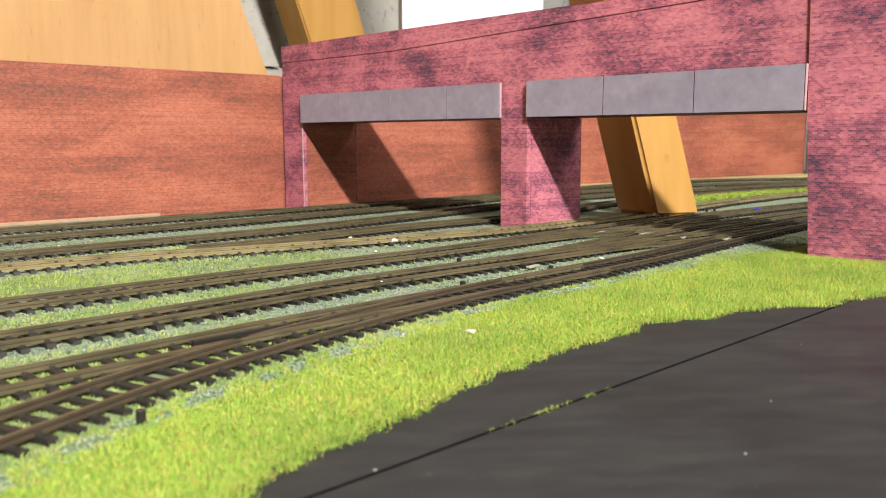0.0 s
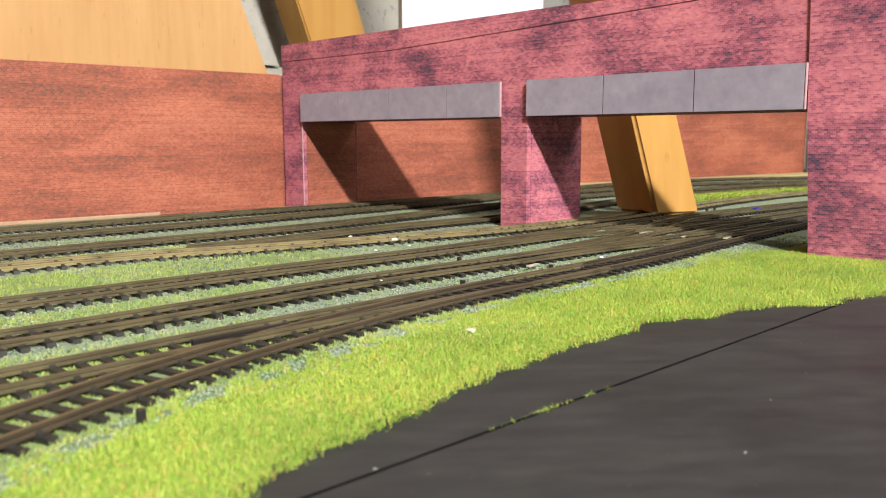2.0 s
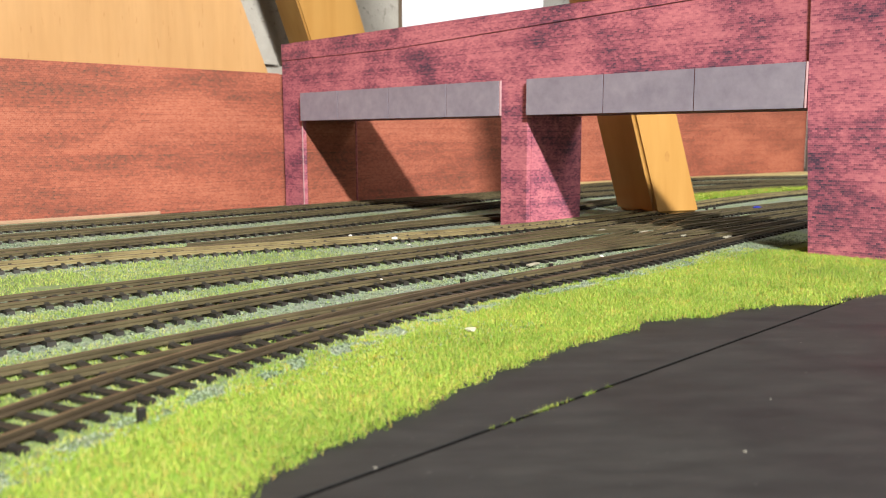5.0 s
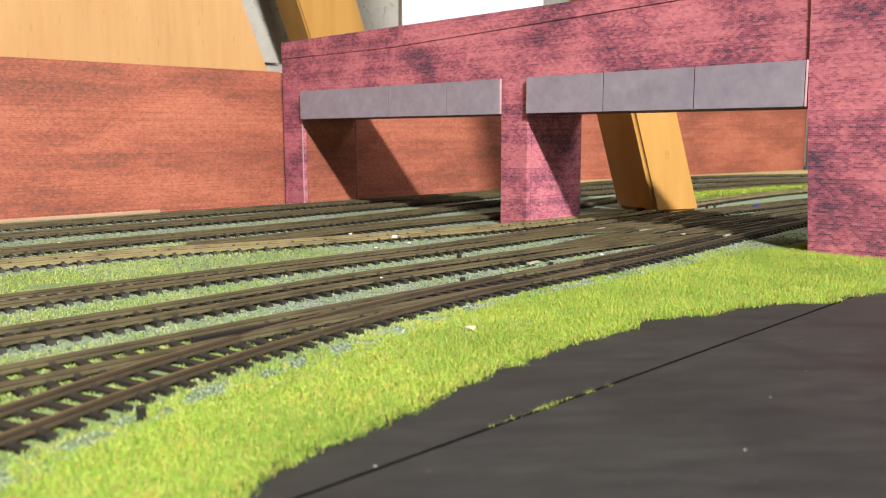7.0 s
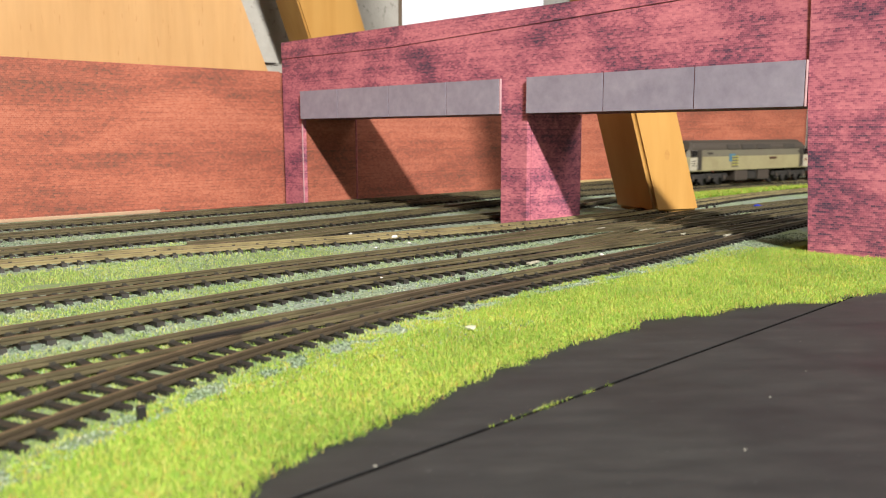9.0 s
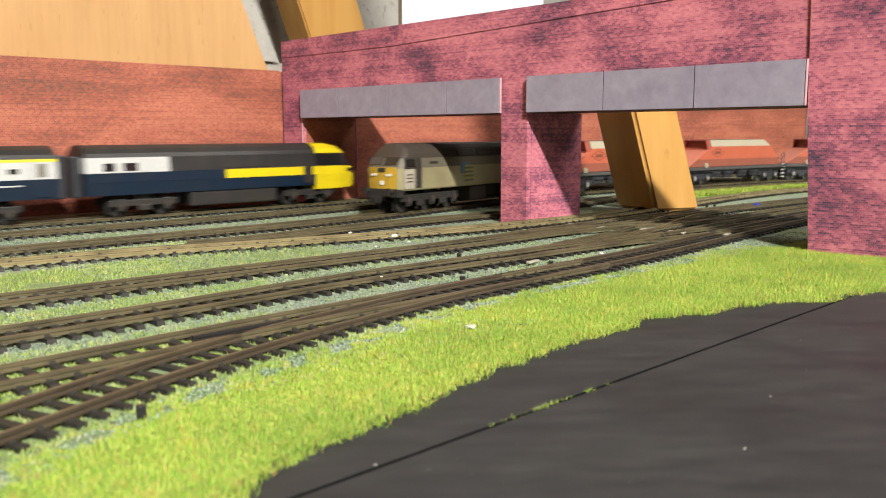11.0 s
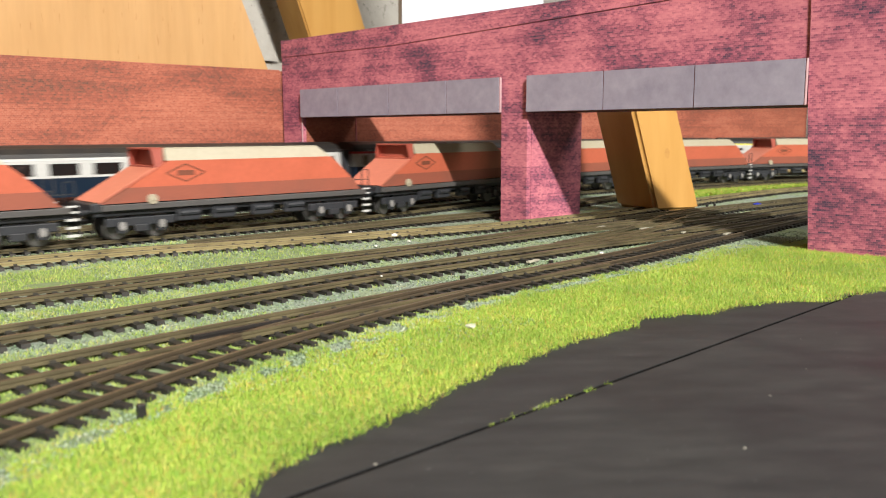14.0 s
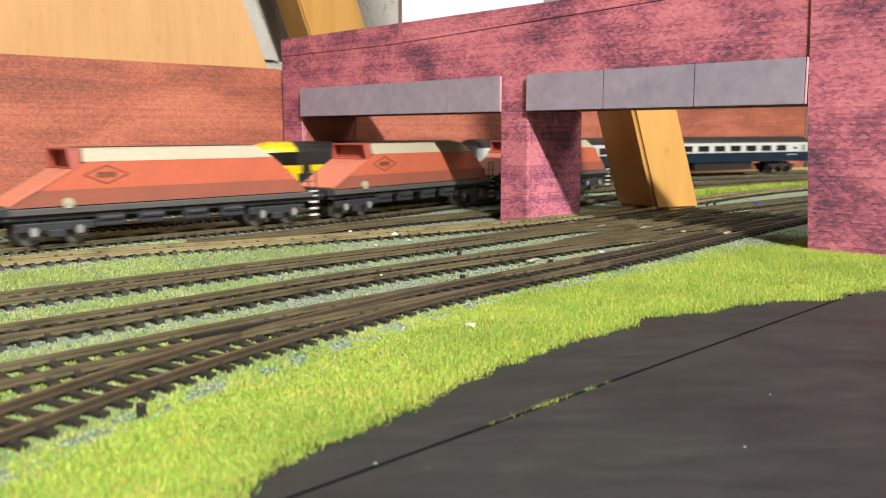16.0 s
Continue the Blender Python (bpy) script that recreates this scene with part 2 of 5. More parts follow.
def prism(bm, low, high, mat=0):
    """A solid between two rings of equally many corners."""
    a = [bm.verts.new(p) for p in low]
    b = [bm.verts.new(p) for p in high]
    n = len(a)
    fs = [bm.faces.new(a[::-1]), bm.faces.new(b)]
    fs += [bm.faces.new((a[i], a[(i + 1) % n], b[(i + 1) % n], b[i])) for i in range(n)]
    for f in fs:
        f.material_index = mat
    return fs


def cyl(bm, centre, axis, radius, length, n=14, mat=0, radius2=None):
    """A round bar or cone along x, y or z."""
    c = Vector(centre)
    i = "xyz".index(axis)
    j, k = [q for q in range(3) if q != i]
    rings = []
    for s, r in ((-0.5, radius), (0.5, radius if radius2 is None else radius2)):
        ring = []
        for q in range(n):
            p = [0, 0, 0]
            p[i] = s * length
            p[j], p[k] = r * math.cos(2 * math.pi * q / n), r * math.sin(2 * math.pi * q / n)
            ring.append(c + Vector(p))
        rings.append(ring)
    prism(bm, *rings, mat)


def thing(name, label, category, group="", kind=""):
    return tagged(new(name), label, category, group, kind)


def curve_through(points, step=0.002):
    """A smooth line through a few places in the plan: arc length, x, y at even steps."""
    c = np.array(points, float)
    d = np.r_[0, np.cumsum(np.hypot(*np.diff(c, axis=0).T))]
    m = np.stack([np.gradient(c[:, k], d) for k in (0, 1)], 1)
    s = np.arange(0, d[-1], step)
    i = np.clip(np.searchsorted(d, s, side="right") - 1, 0, len(c) - 2)
    h = d[i + 1] - d[i]
    t = ((s - d[i]) / h)[:, None]
    h = h[:, None]
    p = (2 * t**3 - 3 * t**2 + 1) * c[i] + (t**3 - 2 * t**2 + t) * h * m[i] + (-2 * t**3 + 3 * t**2) * c[i + 1] + (t**3 - t**2) * h * m[i + 1]
    arc = np.r_[0, np.cumsum(np.hypot(*np.diff(p, axis=0).T))]
    arc -= np.interp(0.0, p[:, 0], arc) if p[0, 0] < 0 < p[-1, 0] else 0
    return arc, p[:, 0], p[:, 1]


def on(path, s):
    return np.array([np.interp(s, path[0], path[1]), np.interp(s, path[0], path[2])])


# ---- the lines of the tracks, in plan ----
RAIL_TOP = 0.0040
GAUGE = 0.0152
LINE_1 = curve_through([(-3.7, 0.585), (-1, 0.585), (0, 0.588), (0.25, 0.591), (0.35, 0.594), (0.44, 0.598), (0.62, 0.600), (0.74, 0.610), (0.85, 0.622), (1.02, 0.608),
                        (1.11, 0.578), (1.187, 0.535), (1.30, 0.42), (1.39, 0.25), (1.44, 0.05), (1.46, -0.2), (1.46, -1.6)])
LINE_2 = curve_through([(-3.7, 0.53), (-1, 0.53), (0.1, 0.534), (0.26, 0.535), (0.4, 0.546), (0.6, 0.566), (0.8, 0.565), (0.96, 0.545), (1.1, 0.485), (1.25, 0.34), (1.33, 0.1),
                        (1.36, -0.2), (1.36, -1.6)])
LINE_3 = curve_through([(-3.7, 0.46), (-1, 0.46), (0, 0.46), (0.19, 0.463), (0.30, 0.467), (0.41, 0.483), (0.53, 0.505), (0.665, 0.518), (0.837, 0.498), (1.003, 0.474),
                        (1.11, 0.42), (1.21, 0.31), (1.27, 0.13), (1.29, -0.1), (1.29, -1.6)])
LINE_4 = curve_through([(-1.2, 0.435), (0, 0.422), (0.09, 0.417), (0.16, 0.409), (0.22, 0.394), (0.29, 0.379), (0.36, 0.366), (0.48, 0.362), (0.61, 0.374), (0.72, 0.385), (0.84, 0.386),
                        (1.0, 0.36), (1.15, 0.24), (1.2, 0.05), (1.21, -0.5)])
LINE_5 = curve_through([(-1.2, 0.32), (0, 0.321), (0.1, 0.321), (0.2, 0.320), (0.29, 0.318), (0.39, 0.325), (0.5, 0.329), (0.62, 0.325), (0.8, 0.31), (0.95, 0.25), (1.04, 0.1), (1.07, -0.5)])
LINE_6 = curve_through([(-1.2, 0.262), (0, 0.263), (0.1, 0.265), (0.2, 0.271), (0.3, 0.270), (0.42, 0.275), (0.5, 0.281), (0.62, 0.286), (0.78, 0.27), (0.92, 0.18), (0.99, 0.02), (1.0, -0.5)])
LINE_7 = curve_through([(-1.0840, 0.1626), (-0.3252, 0.2005), (0.0000, 0.2135), (0.0650, 0.2179), (0.1301, 0.2222), (0.2168, 0.2244), (0.3035, 0.2260)])
LINE_8 = curve_through([(-0.4878, -0.1084), (-0.2168, 0.0542), (-0.0542, 0.1377), (0.0369, 0.1799), (0.0759, 0.1951), (0.1084, 0.2049), (0.1518, 0.2141), (0.1951, 0.2211), (0.2602, 0.2260), (0.3469, 0.2309), (0.4444, 0.2417), (0.5420, 0.2504), (0.6721, 0.2569),
                        (0.8238, 0.2276), (0.9322, 0.1301), (0.9864, -0.0542), (0.9973, -0.5420)])
LINE_9 = curve_through([(-1.2000, 0.4321), (0.1042, 0.4281), (0.1252, 0.4292), (0.1656, 0.4227), (0.2106, 0.4155), (0.2474, 0.4165), (0.2921, 0.4228), (0.3392, 0.4244), (0.3899, 0.4233), (0.4344, 0.4216), (0.6200, 0.4520), (0.8000, 0.4550), (0.9700, 0.4250), (1.1000, 0.3500), (1.1900, 0.2200), (1.2350, 0.0000), (1.2500, -0.5000)])
LINKS = [curve_through([(0.27, 0.2705), (0.36, 0.2665), (0.45, 0.256), (0.54, 0.2508)]), curve_through([(0.30, 0.3185), (0.40, 0.316), (0.48, 0.297), (0.56, 0.285)]),
         curve_through([(0.33, 0.272), (0.42, 0.288), (0.52, 0.318), (0.60, 0.326)])]

# ---- the room: floor, ceiling, south and end walls are unseen, added for bounce ----


def slab(name, label, category, x0, x1, y0, y1, z0, z1, material):
    return tagged(part(name, bb(x0, x1, y0, y1, z0, z1), material), label, category, "", "structure")


slab("floor", "added unseen workshop floor, dark grey to limit bounced light", "floor", -5.2, 4.2, -3.6, 1.5, -0.96, -0.90, M_FLOOR)
slab("ceiling", "added unseen workshop ceiling, dull buff to limit bounced light", "ceiling", -5.2, 4.2, -3.6, 1.5, 2.40, 2.46, M_PLASTER)
slab("wall_south", "added unseen south wall, dull buff to limit bounced light", "wall", -5.2, 4.2, -3.66, -3.60, -0.90, 2.40, M_PLASTER)
slab("wall_west", "added unseen end wall, dull buff to limit bounced light", "wall", -5.26, -5.2, -3.6, 1.5, -0.90, 2.40, M_PLASTER)
slab("wall_east", "added unseen end wall, dull buff to limit bounced light", "wall", 4.2, 4.26, -3.6, 1.5, -0.90, 2.40, M_PLASTER)
slab("wall_north_left", "rough grey concrete wall behind the layout", "wall", -5.2, 0.785, 0.97, 1.10, -0.90, 2.40, M_CONCRETE)
slab("wall_north_right", "rough grey concrete wall behind the layout", "wall", 1.26, 4.2, 0.97, 1.10, -0.90, 2.40, M_CONCRETE)
slab("wall_north_sill", "rough grey concrete wall under the window", "wall", 0.785, 1.26, 0.97, 1.10, -0.90, 0.10, M_CONCRETE)
slab("wall_north_head", "rough grey concrete wall over the window", "wall", 0.785, 1.26, 0.97, 1.10, 0.80, 2.40, M_CONCRETE)
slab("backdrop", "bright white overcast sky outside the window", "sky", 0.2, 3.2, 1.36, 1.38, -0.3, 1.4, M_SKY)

# baseboards: two black painted boards, the joint between them filled with a shade-black strip
JOINT = 0.1140


def board(name, label, category, near, far, z0, z1, material):
    """A board whose edges along the joint run a little askew: near and far are (start, slope) of y along x."""
    bm = bmesh.new()
    low = [(x, q[0] + q[1] * x, z0) for q, xs in ((near, (-3.75, 1.9)), (far, (1.9, -3.75))) for x in xs]
    prism(bm, low, [(x, y, z1) for x, y, _ in low])
    return tagged(part(name, bm, material), label, category, "", "structure")


# near-black colour stands in for the shade inside the open joint
M_JOINT_SHADE = plain("joint_shade", (0.0025, 0.0025, 0.0025), 1.0, dirt=0.3, dirt_colour=(0.006, 0.005, 0.004), gloss=0.05)
board("baseboard_near", "black painted board with brushed streaks and dust", "baseboard", (-1.7, 0.0), (JOINT - 0.0007, 0.0245), -0.018, 0.0, M_BLACK)
board("baseboard_far", "black painted board under the model tracks", "baseboard", (JOINT + 0.0007, 0.0245), (0.70, 0.0), -0.018, 0.0, M_BLACK)
board("joint_shade_strip", "near-black strip painting the shade in the joint between two black boards", "joint", (JOINT - 0.0006, 0.0245), (JOINT + 0.0006, 0.0245), -0.014, -0.0002, M_JOINT_SHADE)

# ply sheet, slanting concrete pier, pine brace and white board above the brick paper walls


def leaning(name, corners, up, material, label, category, kind=""):
    bm = bmesh.new()
    low = [Vector(c) for c in corners]
    prism(bm, low, [c + Vector(up) for c in low])
    bmesh.ops.bevel(bm, geom=bm.edges[:], offset=0.002, segments=2, affect="EDGES")
    return tagged(part(name, bm, material), label, category, "", kind)


bm = bmesh.new()
prism(bm, [(-2.4, 0.78, -0.2), (0.586, 0.78, -0.2), (0.228, 0.78, 0.68), (-2.4, 0.78, 0.68)], [(-2.4, 0.792, -0.2), (0.586, 0.792, -0.2), (0.228, 0.792, 0.68), (-2.4, 0.792, 0.68)])
tagged(part("plywood_panel", bm, M_PLY), "pale orange birch plywood sheet with a slanting edge", "plywood panel")
bm = bmesh.new()
prism(bm, [(0.44, 0.90, 0.151), (0.537, 0.90, 0.151), (0.325, 0.90, 0.62), (0.23, 0.90, 0.62)], [(0.44, 0.968, 0.151), (0.537, 0.968, 0.151), (0.325, 0.968, 0.62), (0.23, 0.968, 0.62)])
tagged(part("concrete_pier", bm, M_CONCRETE), "rough grey concrete pier leaning beside the brace", "concrete pier")
slab("concrete_ledge", "low concrete ledge at the foot of the pier", "ledge", 0.40, 0.72, 0.905, 0.968, -0.9, 0.150, M_CONCRETE)
leaning("timber_brace", [(0.616, 0.86, 0.02), (0.707, 0.86, 0.02), (0.707, 0.909, 0.02), (0.616, 0.909, 0.02)], (-0.2072, 0.0, 0.56), M_TIMBER, "varnished orange pine brace leaning against the wall", "timber brace")

# ---- brick paper walls along the back ----


def paper_wall(name, x0, y0, x1, y1, height, thick, label):
    """A strip of card with brick paper on it, standing on the board."""
    d = Vector((x1 - x0, y1 - y0, 0)).normalized()
    n = Vector((-d.y, d.x, 0)) * thick
    a, b = Vector((x0, y0, 0)), Vector((x1, y1, 0))
    up = Vector((0, 0, height))
    bm = bmesh.new()
    prism(bm, [a, b, b + n, a + n], [a + up, b + up, b + n + up, a + n + up])
    bmesh.ops.bevel(bm, geom=bm.edges[:], offset=0.0006, segments=1, affect="EDGES")
    return tagged(part(name, bm, M_WALL), label, "backscene wall", "brick paper walls")


paper_wall("brick_paper_wall", -2.6, 0.6575, 0.3838, 0.6420, 0.1180, 0.006, "orange-red brick paper wall with sooty blotches")
paper_wall("brick_paper_wall", 0.3842, 0.6460, 0.725, 0.6215, 0.1175, 0.006, "orange-red brick paper wall behind the bridge")
paper_wall("brick_paper_wall", 0.730, 0.699, 1.39, 0.620, 0.1175, 0.006, "orange-red brick paper wall at the far curve")
paper_wall("white_end_board", 1.385, 0.612, 1.53, 0.57, 0.115, 0.006, "pale grey end board beside the brick paper").data.materials[0] = M_PLASTER

strip = paper_wall("card_strip", -2.6, 0.6545, 0.268, 0.6395, 0.0030, 0.0022, "pale cream card strip at the foot of the brick paper")
strip.data.materials[0] = plain("cream_card", (0.38, 0.25, 0.16), 0.8, dirt=0.35, dirt_colour=(0.28, 0.15, 0.09), wear=40)

# ---- the brick paper road bridge ----
bridge = thing("road_bridge", "crimson brick paper model road bridge with two openings", "model bridge")


def bx(y):
    """The bridge's front stands a little askew."""
    return 0.3854 + (0.6442 - y) * 0.0905


def across(y0, y1, d0, d1, z0, z1, bevel=0.0005):
    bm = bmesh.new()
    low = [Vector((bx(y0) + d0, y0, z0)), Vector((bx(y1) + d0, y1, z0)), Vector((bx(y1) + d1, y1, z0)), Vector((bx(y0) + d1, y0, z0))]
    prism(bm, low, [v + Vector((0, 0, z1 - z0)) for v in low])
    if bevel:
        bmesh.ops.bevel(bm, geom=bm.edges[:], offset=bevel, segments=2, affect="EDGES")
    return bm


DEEP = 0.0585
LINTEL_Z0, LINTEL_Z1, BRIDGE_TOP = 0.0762, 0.0998, 0.1440
ARCH_L, ARCH_R, END_L, END_R = (0.3928, 0.6145), (0.1885, 0.3708), 0.6412, 0.03


def seam(y):
    """The height of the joint between the wall and the parapet strip."""
    return 0.1288 + max(0.0, 0.50 - y) * 0.038


# one sheet of brick paper card with both openings cut out of it
bm = bmesh.new()
outline = [(END_R, 0), (ARCH_R[0] - 0.0030, 0), (ARCH_R[0] + 0.0008, LINTEL_Z0), (ARCH_R[1], LINTEL_Z0), (ARCH_R[1], 0), (ARCH_L[0], 0), (ARCH_L[0], LINTEL_Z0), (ARCH_L[1], LINTEL_Z0), (ARCH_L[1], 0), (END_L, 0),
           (END_L, seam(END_L)), (0.50, seam(0.50)), (END_R, seam(END_R))]
prism(bm, [(bx(y), y, z) for y, z in outline], [(bx(y) + 0.004, y, z) for y, z in outline])
part("front_wall", bm, M_BRIDGE, bridge)
bm = bmesh.new()
outline = [(END_R, seam(END_R) + 0.0003), (0.50, seam(0.50) + 0.0003), (END_L, seam(END_L) + 0.0003), (END_L, BRIDGE_TOP - 0.0008), (0.3, BRIDGE_TOP + 0.0008), (END_R, BRIDGE_TOP + 0.002)]
prism(bm, [(bx(y) - 0.0005, y, z) for y, z in outline], [(bx(y) + 0.0046, y, z) for y, z in outline])
part("parapet", bm, M_BRIDGE, bridge)
bm = bmesh.new()
outline = [(END_R, 0), (ARCH_R[0] - 0.0032, 0), (ARCH_R[0] + 0.0012, LINTEL_Z0), (ARCH_R[0] + 0.0030, BRIDGE_TOP + 0.001), (END_R, BRIDGE_TOP + 0.001)]
prism(bm, [(bx(y) - 0.0013, y, z) for y, z in outline], [(bx(y) - 0.0006, y, z) for y, z in outline])
part("corner_card", bm, M_BRIDGE, bridge, "second layer of brick paper card")
part("abutment", across(ARCH_L[1], END_L, 0.0042, DEEP - 0.0012, 0.0, LINTEL_Z0, 0.0004), M_WALL, bridge, "orange-red brick paper inner face")
part("corner_strip", across(ARCH_L[1] - 0.0004, END_L, DEEP - 0.0011, DEEP, 0.0, LINTEL_Z0, 0.0002), M_BRIDGE, bridge, "crimson strip of folded brick paper")
part("pier", across(ARCH_R[1], ARCH_L[0], 0.0042, DEEP, 0.0, LINTEL_Z0, 0.0004), M_BRIDGE, bridge)
part("abutment", across(END_R, ARCH_R[0] - 0.0030, 0.0042, DEEP, 0.0, LINTEL_Z0, 0.0004), M_BRIDGE, bridge)
part("back_wall", across(END_R, END_L, DEEP - 0.004, DEEP, LINTEL_Z0 + 0.0002, 0.124), M_BRIDGE, bridge)
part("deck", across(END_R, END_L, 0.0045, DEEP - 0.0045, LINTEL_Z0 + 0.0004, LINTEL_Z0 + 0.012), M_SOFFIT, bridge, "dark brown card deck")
for y0, y1, cuts in ((ARCH_L[0] - 0.0008, 0.6122, (0.441, 0.5013, 0.562)), (0.1908, ARCH_R[1] - 0.0016, (0.2513, 0.3104))):
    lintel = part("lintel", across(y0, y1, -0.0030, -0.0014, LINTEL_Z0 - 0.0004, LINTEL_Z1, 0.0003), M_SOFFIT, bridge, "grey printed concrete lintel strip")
    ends = [y0, *cuts, y1]
    for a, b in zip(ends, ends[1:]):
        part("lintel_panel", across(a + 0.0004, b - 0.0004, -0.0035, -0.00301, LINTEL_Z0, LINTEL_Z1 - 0.0001, 0), M_CARD, lintel)
    part("card_edge", across(y0 - 0.0005, y0 - 0.0001, -0.0033, -0.0014, LINTEL_Z0, LINTEL_Z1, 0), M_CARD_EDGE, lintel, "bare pale card edge")
part("corner_edge", across(ARCH_L[1] - 0.0006, ARCH_L[1] - 0.0001, -0.0006, 0.0002, 0.0, LINTEL_Z0 - 0.001, 0), M_CARD_EDGE, bridge, "bare pale card edge")

# ---- pine post of the roof frame, standing on the board behind the bridge ----
bm = bmesh.new()
across_post, along_post = Vector((0.93, -0.37, 0)), Vector((0.37, 0.93, 0))
rise = Vector((-0.20, 0.172, 1.0))
foot = Vector((0.547, 0.359, 0.004)) - rise * 0.0034
low = [foot, foot + across_post * 0.042, foot + across_post * 0.042 + along_post * 0.056, foot + along_post * 0.056]
prism(bm, low, [v + rise * 1.05 for v in low])
bmesh.ops.bevel(bm, geom=bm.edges[:], offset=0.0028, segments=3, affect="EDGES")
post = tagged(part("timber_post", bm, M_TIMBER, None, "", False), "varnished pine post leaning up from the board", "timber post")
M_KNOT = wood("dark_knot", (0.43, 0.225, 0.062), (0.33, 0.155, 0.04), 1, 0.4, 6.0)
for m, r, out, sx, sz in ((M_KNOT, 0.0028, -0.00025, 0.8, 1.5),):
    bm = bmesh.new()
    rim = [(r * (1 + 0.16 * noise.noise((math.cos(q / 28 * 6.2832) * 1.6, math.sin(q / 28 * 6.2832) * 1.6, r * 900))) * math.cos(q / 28 * 6.2832), r * math.sin(q / 28 * 6.2832)) for q in range(28)]
    prism(bm, [(u * sx, 0.0, w * sz) for u, w in rim], [(u * sx, -0.0003, w * sz) for u, w in rim])
    ob = part("knot", bm, m, post, "oval knot in the pine")
    at = foot + rise * 0.0455 + across_post * 0.0225
    ux = across_post.normalized()
    uz = (rise - ux * rise.dot(ux)).normalized()
    uy = uz.cross(ux)
    at -= uy * out
    ob.matrix_basis = Matrix(((ux.x, uy.x, uz.x, at.x), (ux.y, uy.y, uz.y, at.y), (ux.z, uy.z, uz.z, at.z), (0, 0, 0, 1)))

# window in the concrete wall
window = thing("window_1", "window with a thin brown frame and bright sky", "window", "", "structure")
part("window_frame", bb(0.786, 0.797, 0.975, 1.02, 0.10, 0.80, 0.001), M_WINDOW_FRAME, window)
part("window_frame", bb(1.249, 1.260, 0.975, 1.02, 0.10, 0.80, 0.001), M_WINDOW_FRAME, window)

# ---- tracks ----


def normal_at(path, s):
    a, b = on(path, s - 0.004), on(path, s + 0.004)
    d = (b - a) / np.hypot(*(b - a))
    return d, np.array([-d[1], d[0]])


def rail_mesh(path, s0, s1, off, z=RAIL_TOP, step=0.008, tall=0.0021):
    """One rail with head, web and foot, bent along the line."""
    prof = [(-0.0012, -tall), (0.0012, -tall), (0.0012, -tall + 0.0005), (0.0004, -tall + 0.0009), (0.0004, -0.0012), (0.00065, -0.0009), (0.00065, -0.0001), (0.0005, 0),
            (-0.0005, 0), (-0.00065, -0.0001), (-0.00065, -0.0009), (-0.0004, -0.0012), (-0.0004, -tall + 0.0009), (-0.0012, -tall + 0.0005)]
    n = max(2, int((s1 - s0) / step))
    verts, faces, k = [], [], len(prof)
    for i in range(n + 1):
        s = s0 + (s1 - s0) * i / n
        p = on(path, s)
        d, m = normal_at(path, s)
        for o, h in prof:
            q = p + m * (off + o)
            verts.append((q[0], q[1], z + h))
    for i in range(n):
        for j in range(k):
            a, b = i * k + j, i * k + (j + 1) % k
            faces.append((a, b, b + k, a + k))
    faces += [tuple(range(k))[::-1], tuple(n * k + j for j in range(k))]
    return verts, faces


def sleeper_mesh(half=0.0133):
    bm = bmesh.new()
    box(bm, -0.0015, 0.0015, -half, half, 0.0, 0.0036, 0)
    for q in bm.verts:
        if q.co.z > 0.003:
            q.co.y -= math.copysign(0.0007, q.co.y)
            q.co.x -= math.copysign(0.0002, q.co.x)
    for o in (-GAUGE / 2, GAUGE / 2):
        for s in (-1, 1):
            vs = box(bm, -0.0008, 0.0008, o + s * 0.0007 - 0.0001, o + s * 0.0019, 0.0036, 0.0043, 0)
            for v in vs:
                if v.co.z > 0.0040 and abs(v.co.y - o) > 0.0015:
                    v.co.z -= 0.0006
    me = bpy.data.meshes.new("sleeper")
    bmesh.ops.recalc_face_normals(bm, faces=bm.faces)
    bm.to_mesh(me)
    bm.free()
    me.materials.append(M_SLEEPER)
    return me


SLEEPER = sleeper_mesh()
PITCH = 0.0067
rng = random.Random(5)


